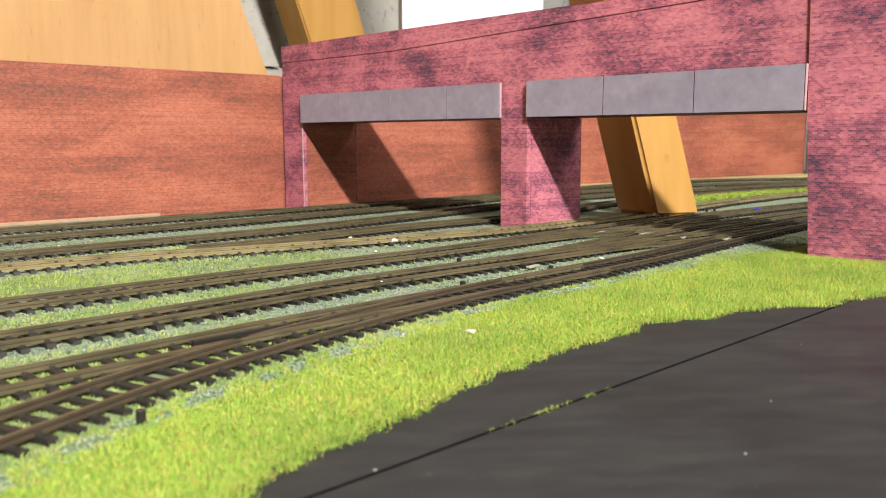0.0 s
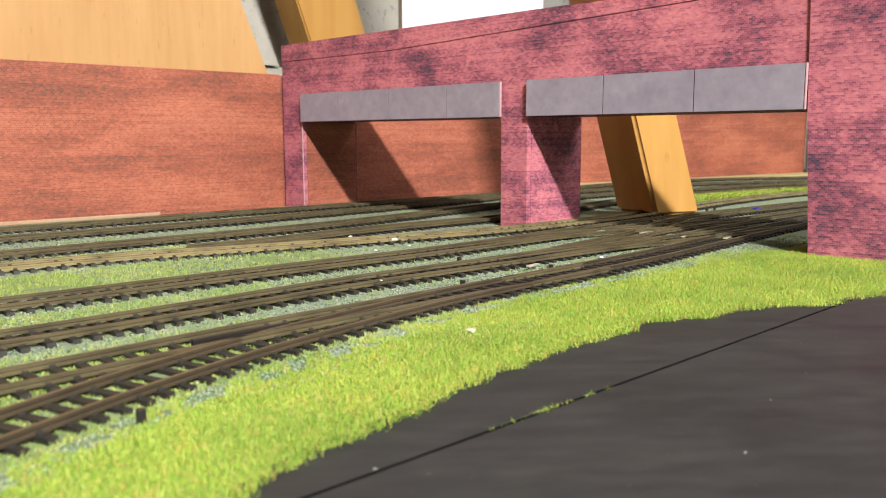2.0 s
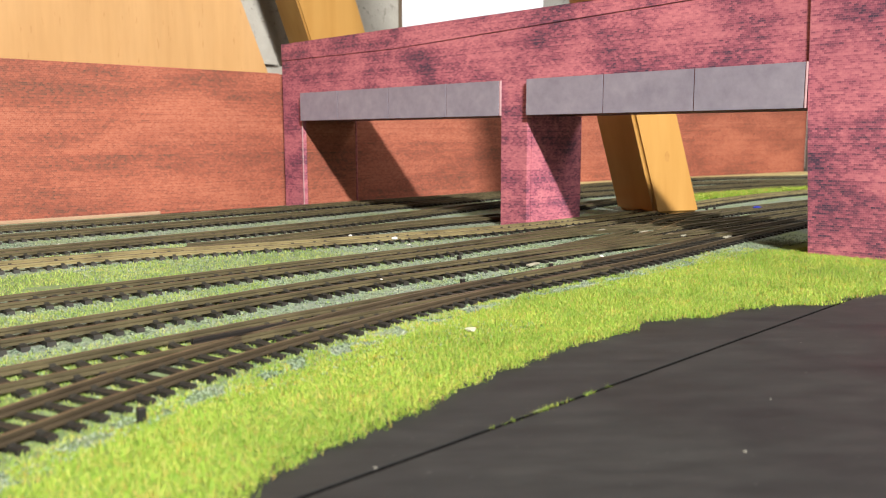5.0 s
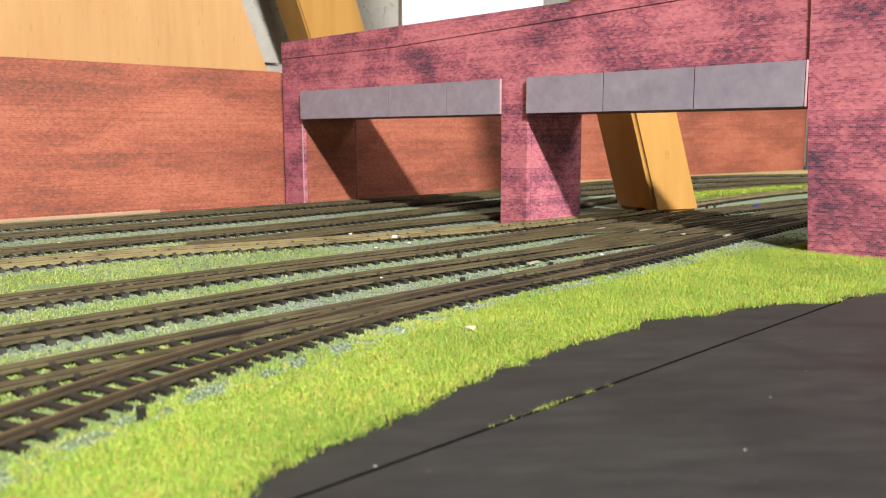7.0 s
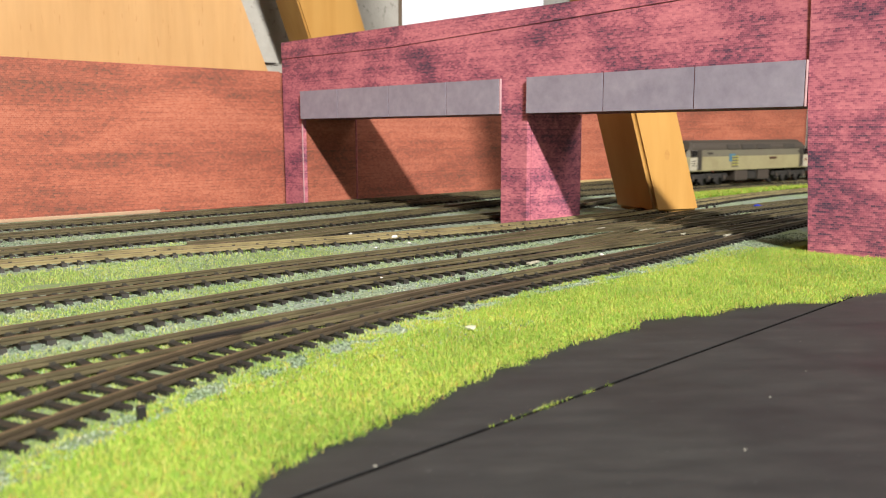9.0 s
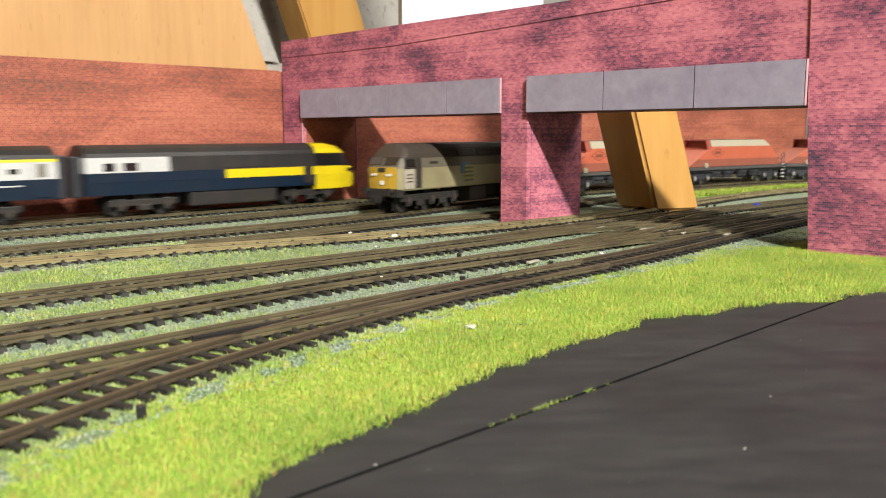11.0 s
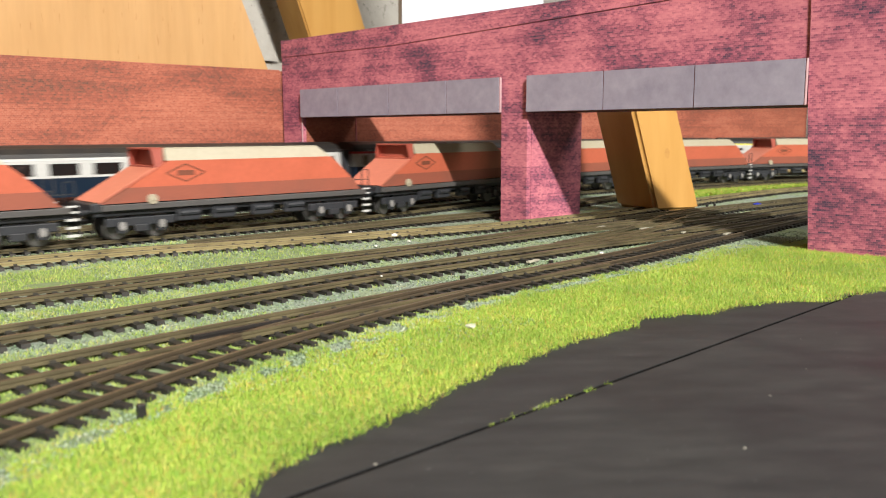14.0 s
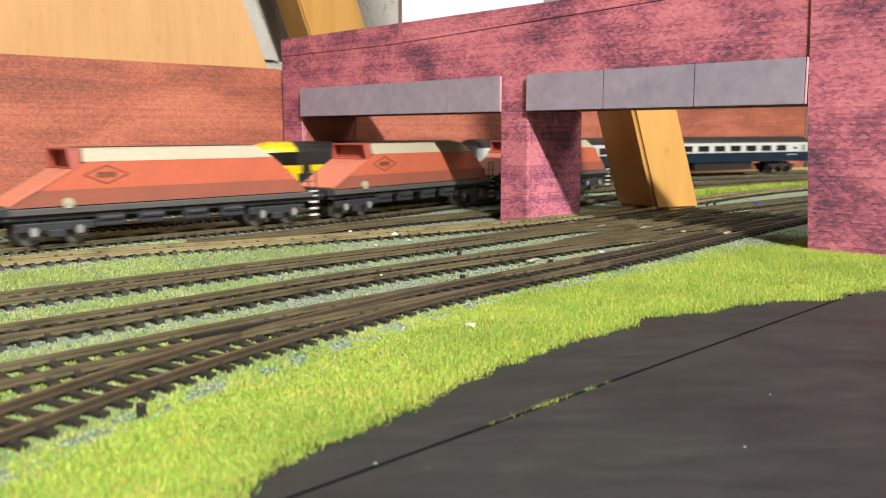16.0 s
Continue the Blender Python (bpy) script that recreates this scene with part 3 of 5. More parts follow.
def track(path, s0, s1, singles, label, rail_material=None, sleepers=True, sink=0.0):
    """A length of model track: two rails on sleepers, the nearest of them one by one."""
    th = thing("model_track", label, "model track", "model railway tracks")
    for off in (-GAUGE / 2, GAUGE / 2):
        v, f = rail_mesh(path, s0, s1, off)
        ob = mesh_part("rail", v, f, rail_material or M_RAIL, th)
        ob.data.materials.append(M_RAIL_HEAD)
        for q in ob.data.polygons:
            if q.normal.z > 0.55 and q.center.z > RAIL_TOP - 0.0004:
                q.material_index = 1
    if not sleepers:
        return th
    src = [(v.co.x, v.co.y, v.co.z) for v in SLEEPER.vertices]
    sf = [tuple(p.vertices) for p in SLEEPER.polygons]
    verts, faces = [], []
    s = s0 + 0.003
    while s < s1:
        p = on(path, s)
        d, m = normal_at(path, s)
        a = math.atan2(d[1], d[0]) + rng.uniform(-0.03, 0.03)
        z = RAIL_TOP - 0.0057 - sink + rng.uniform(-0.0003, 0.0002)
        if singles[0] < s < singles[1]:
            ob = new("sleeper", SLEEPER)
            ob.parent = th
            ob.matrix_basis = Matrix.Translation((p[0], p[1], z)) @ Matrix.Rotation(a, 4, "Z")
        else:
            k, ca, sa = len(verts), math.cos(a), math.sin(a)
            verts += [(p[0] + x * ca - y * sa, p[1] + x * sa + y * ca, z + h) for x, y, h in src]
            faces += [tuple(k + i for i in q) for q in sf]
        s += PITCH + rng.uniform(-0.0003, 0.0003)
    if verts:
        tagged(mesh_part("sleeper_run", verts, faces, M_SLEEPER, th), kind="stuff")
    return th


track(LINE_1, -3.6, LINE_1[0][-1] - 0.02, (0.08, 0.75), "dark rusty model track beside the brick paper wall")
track(LINE_2, -1.2, LINE_2[0][-1] - 0.02, (0.08, 0.75), "dark rusty model track between two others")
track(LINE_3, -1.2, LINE_3[0][-1] - 0.02, (0.06, 0.75), "dark rusty model track with black sleepers")
track(LINE_4, -0.8, LINE_4[0][-1] - 0.02, (0.04, 0.75), "pale shiny model track with black sleepers", M_RAIL_CLEAN)
track(LINE_5, -0.8, LINE_5[0][-1] - 0.02, (0.03, 0.70), "brown rusty model track beside a grassy gap")
track(LINE_6, -0.8, LINE_6[0][-1] - 0.02, (0.02, 0.65), "brown rusty model track on grey ballast")
track(LINE_7, LINE_7[0][0] + 0.5, LINE_7[0][-1] - 0.005, (0.0, 0.22), "brown model track joining the turnout", None, True, 0.0)
track(LINE_8, LINE_8[0][0] + 0.02, LINE_8[0][-1] - 0.02, (-0.03, 0.70), "dark model track along the grass verge", M_RAIL_DARK, True, 0.0)
track(LINE_9, 0.192, LINE_9[0][-1] - 0.02, (0.19, 0.70), "dull brown model track leaving the pale one", None, True, 0.0004)
for ln in LINKS:
    track(ln, ln[0][0] + 0.004, ln[0][-1] - 0.004, (0, 0), "crossover rails of a model turnout", None, False)

# ---- ballast, turf and static grass round the tracks ----


def line_y(points):
    xs, ys = zip(*points)
    return lambda x: np.interp(x, xs, ys)


VERGE_NEAR = line_y([(-0.5, -0.24), (-0.2, -0.03), (0.0, 0.087), (0.063, 0.122), (0.083, 0.130), (0.106, 0.133), (0.130, 0.141), (0.154, 0.144), (0.183, 0.149), (0.208, 0.147),
                     (0.226, 0.151), (0.242, 0.148), (0.249, 0.141), (0.267, 0.141), (0.291, 0.131), (0.302, 0.121), (0.317, 0.122), (0.340, 0.116), (0.46, 0.09), (0.9, 0.0)])
VERGE_FAR = line_y([(1.07 * p, 1.07 * q) for p, q in ((-0.5, -0.13), (-0.2, 0.03), (0.0, 0.130), (0.035, 0.151), (0.074, 0.168), (0.100, 0.175), (0.129, 0.182), (0.156, 0.188), (0.185, 0.195), (0.210, 0.197),
                    (0.279, 0.198), (0.322, 0.198), (0.356, 0.209), (0.384, 0.204), (0.425, 0.196), (0.447, 0.198), (0.6, 0.2), (0.9, 0.1))])


M_TURF_BED = plain("green_turf_bed", (0.16, 0.25, 0.045), 0.95, dirt=0.5, dirt_colour=(0.15, 0.19, 0.05), grain=260, wear=70)

M_TURF_PALE = plain("pale_turf_bed", (0.13, 0.19, 0.065), 0.95, dirt=0.7, dirt_colour=(0.20, 0.22, 0.17), grain=300, wear=140)


def ground_sheet():
    xs = np.concatenate([np.arange(-1.4, -0.1, 0.05), np.arange(-0.1, 0.7, 0.006), np.arange(0.7, 1.86, 0.03)])
    ts = np.linspace(0, 1, 90) ** 1.3
    verts, faces = [], []
    for x in xs:
        a = float(VERGE_NEAR(x)) + 0.0045
        b = 0.640 if x < 0.72 else 0.62
        for t in ts:
            y = a + (b - a) * t
            h = 0.0002 * min(1.0, (y - a) / 0.012) + 0.0002 + 0.0004 * noise.noise((x * 60, y * 60, 0.3)) * min(1.0, (y - a) / 0.012)
            h += 0.0003 * min(1.0, max(0.0, (0.20 - x) / 0.05)) * min(1.0, max(0.0, (0.225 - y) / 0.01)) * min(1.0, max(0.0, (y - float(VERGE_FAR(x))) / 0.006))
            verts.append((x, y, max(h, 0.0002) if t > 0 else -0.0002))
    k = len(ts)
    for i in range(len(xs) - 1):
        for j in range(k - 1):
            a = i * k + j
            faces.append((a, a + k, a + k + 1, a + 1))
    ob = mesh_part("ground", verts, faces, M_GROUND)
    ob.data.materials.append(M_TURF_BED)
    ob.data.materials.append(M_TURF_PALE)
    for p in ob.data.polygons:
        p.use_smooth = True
        x, y, z = p.center
        wob = 0.006 * noise.noise((x * 45, y * 45, 9.0))
        if y < VERGE_FAR(x) - (0.007 if x < 0.44 else 0.0) + wob or (x > 0.66 and 0.395 < y < 0.44 + wob):
            p.material_index = 1
        elif (x < 0.24 and 0.345 + wob < y < 0.392) or (x < 0.13 and y < 0.225 + wob) or (x < 0.13 and 0.284 < y < 0.302 + wob):
            p.material_index = 2
    return tagged(ob, "grey-green ballast and turf under the model tracks", "ground", "", "structure")


ground_sheet()
bm = bmesh.new()
prism(bm, [(0.78, 0.650, 0), (1.0, 0.634, 0), (1.38, 0.555, 0), (1.38, 0.620, 0), (0.78, 0.692, 0)], [(0.78, 0.650, 0.0018), (1.0, 0.634, 0.0018), (1.38, 0.555, 0.0018), (1.38, 0.620, 0.0018), (0.78, 0.692, 0.0018)])
tagged(part("bare_board_strip", bm, M_BARE), "bare yellowish board edge under the far wall", "board strip", "", "structure")

M_GRASS = island_mix("static_grass", [(0.0, (0.185, 0.325, 0.038)), (0.3, (0.27, 0.405, 0.053)), (0.6, (0.355, 0.44, 0.075)), (0.86, (0.50, 0.49, 0.14)), (0.965, (0.46, 0.27, 0.09))], 0.6)
M_TURF = island_mix("sparse_turf", [(0.0, (0.17, 0.26, 0.06)), (0.45, (0.31, 0.40, 0.10)), (0.85, (0.46, 0.48, 0.17)), (1.0, (0.38, 0.30, 0.14))], 0.7)
M_STONE = island_mix("ballast_chips", [(0.0, (0.085, 0.11, 0.085)), (0.4, (0.20, 0.25, 0.19)), (0.8, (0.31, 0.37, 0.29)), (1.0, (0.40, 0.44, 0.37))], 0.85)
gen = np.random.default_rng(11)


def mesh_of_tris(name, verts, tris, material, label, category):
    me = bpy.data.meshes.new(name)
    me.vertices.add(len(verts))
    me.vertices.foreach_set("co", verts.astype(np.float32).ravel())
    me.loops.add(tris.size)
    me.loops.foreach_set("vertex_index", tris.astype(np.int32).ravel())
    me.polygons.add(len(tris))
    me.polygons.foreach_set("loop_start", np.arange(0, tris.size, 3, dtype=np.int32))
    me.materials.append(material)
    me.update(calc_edges=True)
    me.validate()
    return tagged(new(name, me), label, category, "", "stuff")


def blades(x, y, z, tall, wide):
    """Thin leaning blades, each a bent pair of triangles."""
    n = len(x)
    a = gen.uniform(0, 2 * np.pi, n)
    b = gen.uniform(0, 2 * np.pi, n)
    lean = gen.uniform(0.15, 0.95, n) * tall
    dx, dy = np.cos(a) * wide / 2, np.sin(a) * wide / 2
    lx, ly = np.cos(b) * lean, np.sin(b) * lean
    up = np.sqrt(np.maximum(tall**2 - (lean * 0.9) ** 2, (0.25 * tall) ** 2))
    p = [np.stack(q, 1) for q in ((x - dx, y - dy, z), (x + dx, y + dy, z), (x + lx * 0.4 + dx * 0.7, y + ly * 0.4 + dy * 0.7, z + up * 0.6),
                                  (x + lx * 0.4 - dx * 0.7, y + ly * 0.4 - dy * 0.7, z + up * 0.6), (x + lx, y + ly, z + up))]
    verts = np.stack(p, 1).reshape(-1, 3)
    k = np.arange(n)[:, None] * 5
    tris = np.concatenate([k + [0, 1, 2], k + [0, 2, 3], k + [3, 2, 4]])
    return verts, tris


def field(n, x0, x1, bias=1.0):
    return x0 + (x1 - x0) * gen.uniform(0, 1, n) ** bias


# the bright verge between the tracks and the black board
n = 300000
x = field(n, -0.06, 0.62, 1.15)
t = gen.uniform(0, 1, n)
near, far = VERGE_NEAR(x), VERGE_FAR(x)
ragged = np.array([noise.noise((q * 90, 0.0, 5.0)) for q in x]) * 0.0035
y = near + ragged + (far + 0.001 - near) * t + gen.normal(0, 0.0009, n)
patch = np.array([noise.noise((a * 110, b * 110, 7.0)) for a, b in zip(x, y)])
keep = ~((x > 0.425) & (y > 0.196)) & ~((x < 0.44) & (y > far - 0.007) & (patch < -0.02))
x, y = x[keep], y[keep]
v, f = blades(x, y, np.full(len(x), 0.0002) + 0.0002 * np.clip((y - VERGE_NEAR(x) - 0.0045) / 0.012, 0, 1), gen.uniform(0.0006, 0.0017, len(x)), gen.uniform(0.00012, 0.00024, len(x)))
mesh_of_tris("static_grass", v, f, M_GRASS, "bright yellow-green static grass verge beside the black board", "grass")
# a thin tuft growing out of the joint between the boards
x = np.concatenate([field(60, 0.133, 0.149), field(18, 0.152, 0.155), field(12, 0.160, 0.163), field(16, 0.119, 0.131), field(40, 0.31, 0.345)])
y = JOINT + 0.0245 * x + gen.normal(0, 0.0005, len(x))
v, f = blades(x, y, np.full(len(x), -0.0003), gen.uniform(0.0006, 0.0016, len(x)), gen.uniform(0.0001, 0.0002, len(x)))
mesh_of_tris("joint_grass", v, f, M_GRASS, "thin green tufts in the joint between two black boards", "grass")
# sparse turf between the tracks
xs, ys = [], []
for n, x0, x1, y0, y1 in ((9000, 0.0, 0.25, 0.338, 0.398), (9000, 0.02, 0.16, 0.336, 0.395), (7000, 0.0, 0.17, 0.281, 0.304), (5500, 0.0, 0.14, 0.222, 0.247), (4200, -0.02, 0.12, 0.205, 0.222),
                          (60000, -0.03, 0.20, 0.137, 0.238), (3500, 0.0, 0.2, 0.432, 0.448), (3500, 0.1, 0.35, 0.300, 0.400), (2600, 0.1, 0.3, 0.245, 0.34), (1200, 0.1, 0.6, 0.48, 0.62)):
    xs.append(field(n, x0, x1, 1.2))
    ys.append(gen.uniform(y0, y1, n))
x, y = np.concatenate(xs), np.concatenate(ys)
clump = np.array([noise.noise((a * 55, b * 55, 2.0)) for a, b in zip(x, y)])
keep = (clump > -0.45) & ((y > VERGE_FAR(x) + 0.001) | (x > 0.20))
x, y = x[keep], y[keep]
v, f = blades(x, y, np.where((x < 0.19) & (y < 0.235), 0.0006, 0.0004), np.where((x < 0.20) & (y < 0.238), gen.uniform(0.0005, 0.0013, len(x)), gen.uniform(0.0006, 0.0017, len(x))), gen.uniform(0.00015, 0.00034, len(x)))
mesh_of_tris("track_turf", v, f, M_TURF, "sparse green turf between the model tracks", "grass")
# far patch of grass behind the bridge
n = 26000
x = field(n, 0.655, 1.25)
t = gen.uniform(0, 1, n)
y = np.interp(x, [0.55, 0.66, 0.90, 1.05, 1.25], [0.43, 0.421, 0.408, 0.37, 0.27]) + t * np.interp(x, [0.55, 0.78, 1.0, 1.25], [0.012, 0.034, 0.036, 0.01])
v, f = blades(x, y, np.full(n, 0.0006), gen.uniform(0.002, 0.0045, n), gen.uniform(0.0006, 0.0010, n))
mesh_of_tris("far_grass", v, f, M_GRASS, "bright green grass strip behind the bridge", "grass")


def chips(x, y, z, size):
    """Angular ballast chips, each a squashed and turned octahedron."""
    n = len(x)
    base = np.array([(1, 0, 0), (0, 1, 0), (-1, 0, 0), (0, -1, 0), (0, 0, 1), (0, 0, -1)], float)
    a = gen.uniform(0, 2 * np.pi, n)
    sx, sy, sz = size * gen.uniform(0.6, 1.3, n), size * gen.uniform(0.6, 1.2, n), size * gen.uniform(0.5, 1.0, n)
    tilt = gen.uniform(-0.6, 0.6, n)
    p = base[None] * np.stack([sx, sy, sz], 1)[:, None]
    p = np.stack([p[..., 0], p[..., 1] * np.cos(tilt)[:, None] - p[..., 2] * np.sin(tilt)[:, None], p[..., 1] * np.sin(tilt)[:, None] + p[..., 2] * np.cos(tilt)[:, None]], -1)
    p = np.stack([p[..., 0] * np.cos(a)[:, None] - p[..., 1] * np.sin(a)[:, None], p[..., 0] * np.sin(a)[:, None] + p[..., 1] * np.cos(a)[:, None], p[..., 2]], -1)
    verts = (p + np.stack([x, y, z], 1)[:, None]).reshape(-1, 3)
    k = np.arange(n)[:, None] * 6
    tris = np.concatenate([k + q for q in ([0, 1, 4], [1, 2, 4], [2, 3, 4], [3, 0, 4], [1, 0, 5], [2, 1, 5], [3, 2, 5], [0, 3, 5])])
    return verts, tris


xs, ys = [], []
for n, x0, x1, y0, y1 in ((9000, 0.17, 0.50, 0.205, 0.228), (2500, 0.05, 0.2, 0.17, 0.205), (9000, 0.0, 0.45, 0.22, 0.256), (9000, 0.0, 0.45, 0.278, 0.31), (8000, 0.12, 0.42, 0.33, 0.40),
                          (6000, 0.0, 0.5, 0.430, 0.452), (7000, 0.05, 0.6, 0.478, 0.522), (6000, 0.05, 0.6, 0.548, 0.58), (9000, 0.0, 0.4, 0.20, 0.34)):
    xs.append(field(n, x0, x1, 1.25))
    ys.append(gen.uniform(y0, y1, n))
x, y = np.concatenate(xs), np.concatenate(ys)
edge = field(4500, 0.02, 0.43, 1.2)
x, y = np.concatenate([x, edge]), np.concatenate([y, VERGE_FAR(edge) - gen.uniform(-0.002, 0.007, 4500)])
keep = y > VERGE_NEAR(x) + 0.01
x, y = x[keep], y[keep]
v, f = chips(x, y, np.full(len(x), 0.0004) + gen.uniform(-0.0003, 0.0004, len(x)), gen.uniform(0.00025, 0.0006, len(x)))
mesh_of_tris("ballast", v, f, M_STONE, "loose grey-green ballast chips between the sleepers", "ballast")

# ---- litter on the tracks ----
M_SCRAP = plain("white_scrap", (0.78, 0.76, 0.72), 0.7, dirt=0.2)
M_TIE = plain("dull_pale_plastic", (0.36, 0.34, 0.27), 0.6, dirt=0.6, dirt_colour=(0.12, 0.10, 0.07), wear=300)
M_DUST = plain("grey_dust", (0.30, 0.29, 0.25), 0.9, dirt=0.3)
M_DARK = plain("black_plastic", (0.015, 0.014, 0.014), 0.45, dirt=0.2)
M_BLUE_BIT = plain("blue_plastic", (0.01, 0.03, 0.42), 0.4, dirt=0.1)


def scrap(x, y, z, size, material, label, name="scrap", flat=0.5):
    bm = bmesh.new()
    bmesh.ops.create_icosphere(bm, subdivisions=1, radius=size)
    for q in bm.verts:
        q.co *= 1 + 0.45 * noise.noise(q.co * (1.7 / size) + Vector((x * 50, y * 50, 0)))
        q.co.z *= flat
    ob = part(name, bm, material)
    ob.location = (x, y, z + size * flat * 0.6)
    return tagged(ob, label, "litter", "scraps on the tracks")


for x, y, z, s in ((0.291, 0.409, 0.0032, 0.0016), (0.287, 0.360, 0.0052, 0.0024), (0.291, 0.352, 0.0032, 0.0014), (0.228, 0.559, 0.0034, 0.0020), (0.143, 0.485, 0.0032, 0.0020),
                   (0.182, 0.086, 0.0, 0.0004), (0.088, 0.117, 0.0, 0.0006), (0.147, 0.074, 0.0, 0.0005), (0.334, 0.250, 0.0034, 0.0014), (0.135, 0.118, 0.0, 0.0004), (0.21, 0.09, 0.0, 0.0003), (0.24, 0.105, 0.0, 0.0003),
                   (0.10, 0.06, 0.0, 0.0004), (0.09, 0.071, 0.0, 0.0003), (0.266, 0.35, 0.003, 0.001), (0.20, 0.26, 0.006, 0.0008), (0.16, 0.24, 0.004, 0.0009), (0.36, 0.33, 0.004, 0.0012)):
    if z == 0.0:
        scrap(x, y, z, s * 0.7, M_DUST, "tiny pale dust crumb on the black board", "crumb")
        continue
    scrap(x, y, 0.0010 if z < 0.005 else RAIL_TOP, s * 0.85, M_SCRAP, "small white paper scrap on the layout")
M_CRUST = plain("dried_glue", (0.45, 0.46, 0.34), 0.7, dirt=0.4, dirt_colour=(0.3, 0.34, 0.16))
scrap(0.1745, 0.1808, 0.0010, 0.0021, M_CRUST, "pale dried glue blob in the grass", "glue_blob", 0.35)
scrap(0.646, 0.325, 0.0012, 0.0038, M_BLUE_BIT, "small bright blue plastic bit beside the rails", "plastic_bit")
for x, y in ((0.226, 0.239), (0.270, 0.288), (0.284, 0.241), (0.0646, 0.1700), (0.60, 0.345), (0.612, 0.345), (0.59, 0.335), (0.64, 0.335)):
    ob = part("point_motor_pin", bb(-0.0009, 0.0009, -0.0009, 0.0009, 0, 0.0036, 0.0003), M_DARK)
    ob.location = (x, y, 0.0004)
    tagged(ob, "small black plastic pin beside the track", "pin", "black pins")
for x, y, a in ((0.284, 0.252, 10), (0.422, 0.342, 8), (0.421, 0.316, 12), (0.433, 0.292, 6), (0.434, 0.274, 10), (0.436, 0.265, 14), (0.447, 0.243, 8)):
    ob = part("point_tie_bar", bb(-0.0046, 0.0046, -0.0010, 0.0010, 0, 0.0009, 0.0002), M_TIE)
    ob.matrix_basis = pose(x, y, 0.0019, 0, 0, a)
    tagged(ob, "pale plastic tie bar across the point rails", "tie bar", "point tie bars")
# dark rail lying loose beside the near turnout
v, f = rail_mesh(curve_through([(0.098, 0.2185), (0.115, 0.2190), (0.133, 0.2190)], 0.001), 0.001, 0.033, 0.0, 0.0044, 0.005, 0.0040)
tagged(mesh_part("loose_rail", v, f, M_DARK), "short dark rail length lying beside the turnout", "rail")

# ---- rolling stock: each piece stands on the rail top, its front towards +x ----
M_CREAM = plain("weathered_cream", (0.265, 0.235, 0.130), 0.5, dirt=0.45, dirt_colour=(0.14, 0.100, 0.055), grain=120, wear=50)
M_TAUPE = plain("weathered_grey", (0.118, 0.106, 0.076), 0.6, dirt=0.4, dirt_colour=(0.078, 0.06, 0.042), grain=120, wear=50)
M_LOCO_ROOF = plain("sooty_brown_roof", (0.042, 0.031, 0.022), 0.65, dirt=0.5, dirt_colour=(0.036, 0.027, 0.021), grain=120, wear=45)
M_GRILLE = plain("dark_grille", (0.026, 0.020, 0.015), 0.7, dirt=0.3, grain=300)
M_YELLOW = plain("warning_yellow", (0.45, 0.285, 0.03), 0.4, dirt=0.4, dirt_colour=(0.2072, 0.111, 0.0222), grain=100, wear=80)
M_BRIGHT_YELLOW = plain("bright_yellow", (0.6364, 0.4884, 0.0111), 0.28, dirt=0.1, grain=100)
M_UNDER = plain("dirty_underframe", (0.013, 0.0105, 0.009), 0.8, dirt=0.6, dirt_colour=(0.026, 0.020, 0.015), grain=220, wear=120)
M_TANK = plain("dusty_brown_tank", (0.040, 0.029, 0.022), 0.75, dirt=0.5, dirt_colour=(0.0434, 0.031, 0.0217), grain=200, wear=110)
M_STEEL = plain("wheel_steel", (0.2516, 0.2442, 0.2368), 0.35, 0.8, dirt=0.3)
M_FRAME = plain("blue_grey_frame", (0.024, 0.026, 0.031), 0.5, dirt=0.5, dirt_colour=(0.0217, 0.0186, 0.0186), grain=200, wear=120)
M_SOLE = plain("grey_solebar", (0.070, 0.067, 0.066), 0.5, dirt=0.45, dirt_colour=(0.062, 0.0496, 0.0434), grain=200, wear=100)
M_BOX_GREY = plain("pale_axle_box", (0.30, 0.29, 0.28), 0.45, 0.2, dirt=0.4)
M_ORANGE = plain("hopper_orange", (0.444, 0.1073, 0.0592), 0.42, dirt=0.3, dirt_colour=(0.2664, 0.0666, 0.0333), grain=120, wear=45)
M_ORANGE_DUSTY = plain("dusty_hopper_red", (0.2664, 0.0777, 0.0481), 0.6, dirt=0.45, dirt_colour=(0.148, 0.0629, 0.0444), grain=160, wear=60)
# hopper orange made paler for the light that the slope catches
M_SLOPE_LIT = plain("lit_orange_end_sheet", (0.5328, 0.1739, 0.1147), 0.45, dirt=0.2, dirt_colour=(0.37, 0.111, 0.0592), grain=120, wear=60)
M_HOOD = plain("maroon_hood", (0.33, 0.072, 0.048), 0.5, dirt=0.4, dirt_colour=(0.1332, 0.0296, 0.0222), grain=120)
M_TOP_CREAM = plain("hopper_cream", (0.36, 0.324, 0.24), 0.45, dirt=0.25, dirt_colour=(0.3, 0.24, 0.144), grain=120, wear=50)
M_LOGO_LINE = plain("brown_marking", (0.1628, 0.0518, 0.0296), 0.5, dirt=0.1)
M_BLUE = plain("rail_blue", (0.005, 0.014, 0.030), 0.35, dirt=0.15, grain=120)
M_WHITE = plain("coach_grey_white", (0.4884, 0.4884, 0.4736), 0.35, dirt=0.12, grain=120)
M_ROOF = plain("black_coach_roof", (0.01628, 0.0148, 0.0148), 0.5, dirt=0.3, grain=120)
M_STRIPE_Y = plain("first_class_yellow", (0.6364, 0.5476, 0.0148), 0.4, dirt=0.05)
M_STRIPE_R = plain("buffet_red", (0.4588, 0.0222, 0.037), 0.4, dirt=0.05)
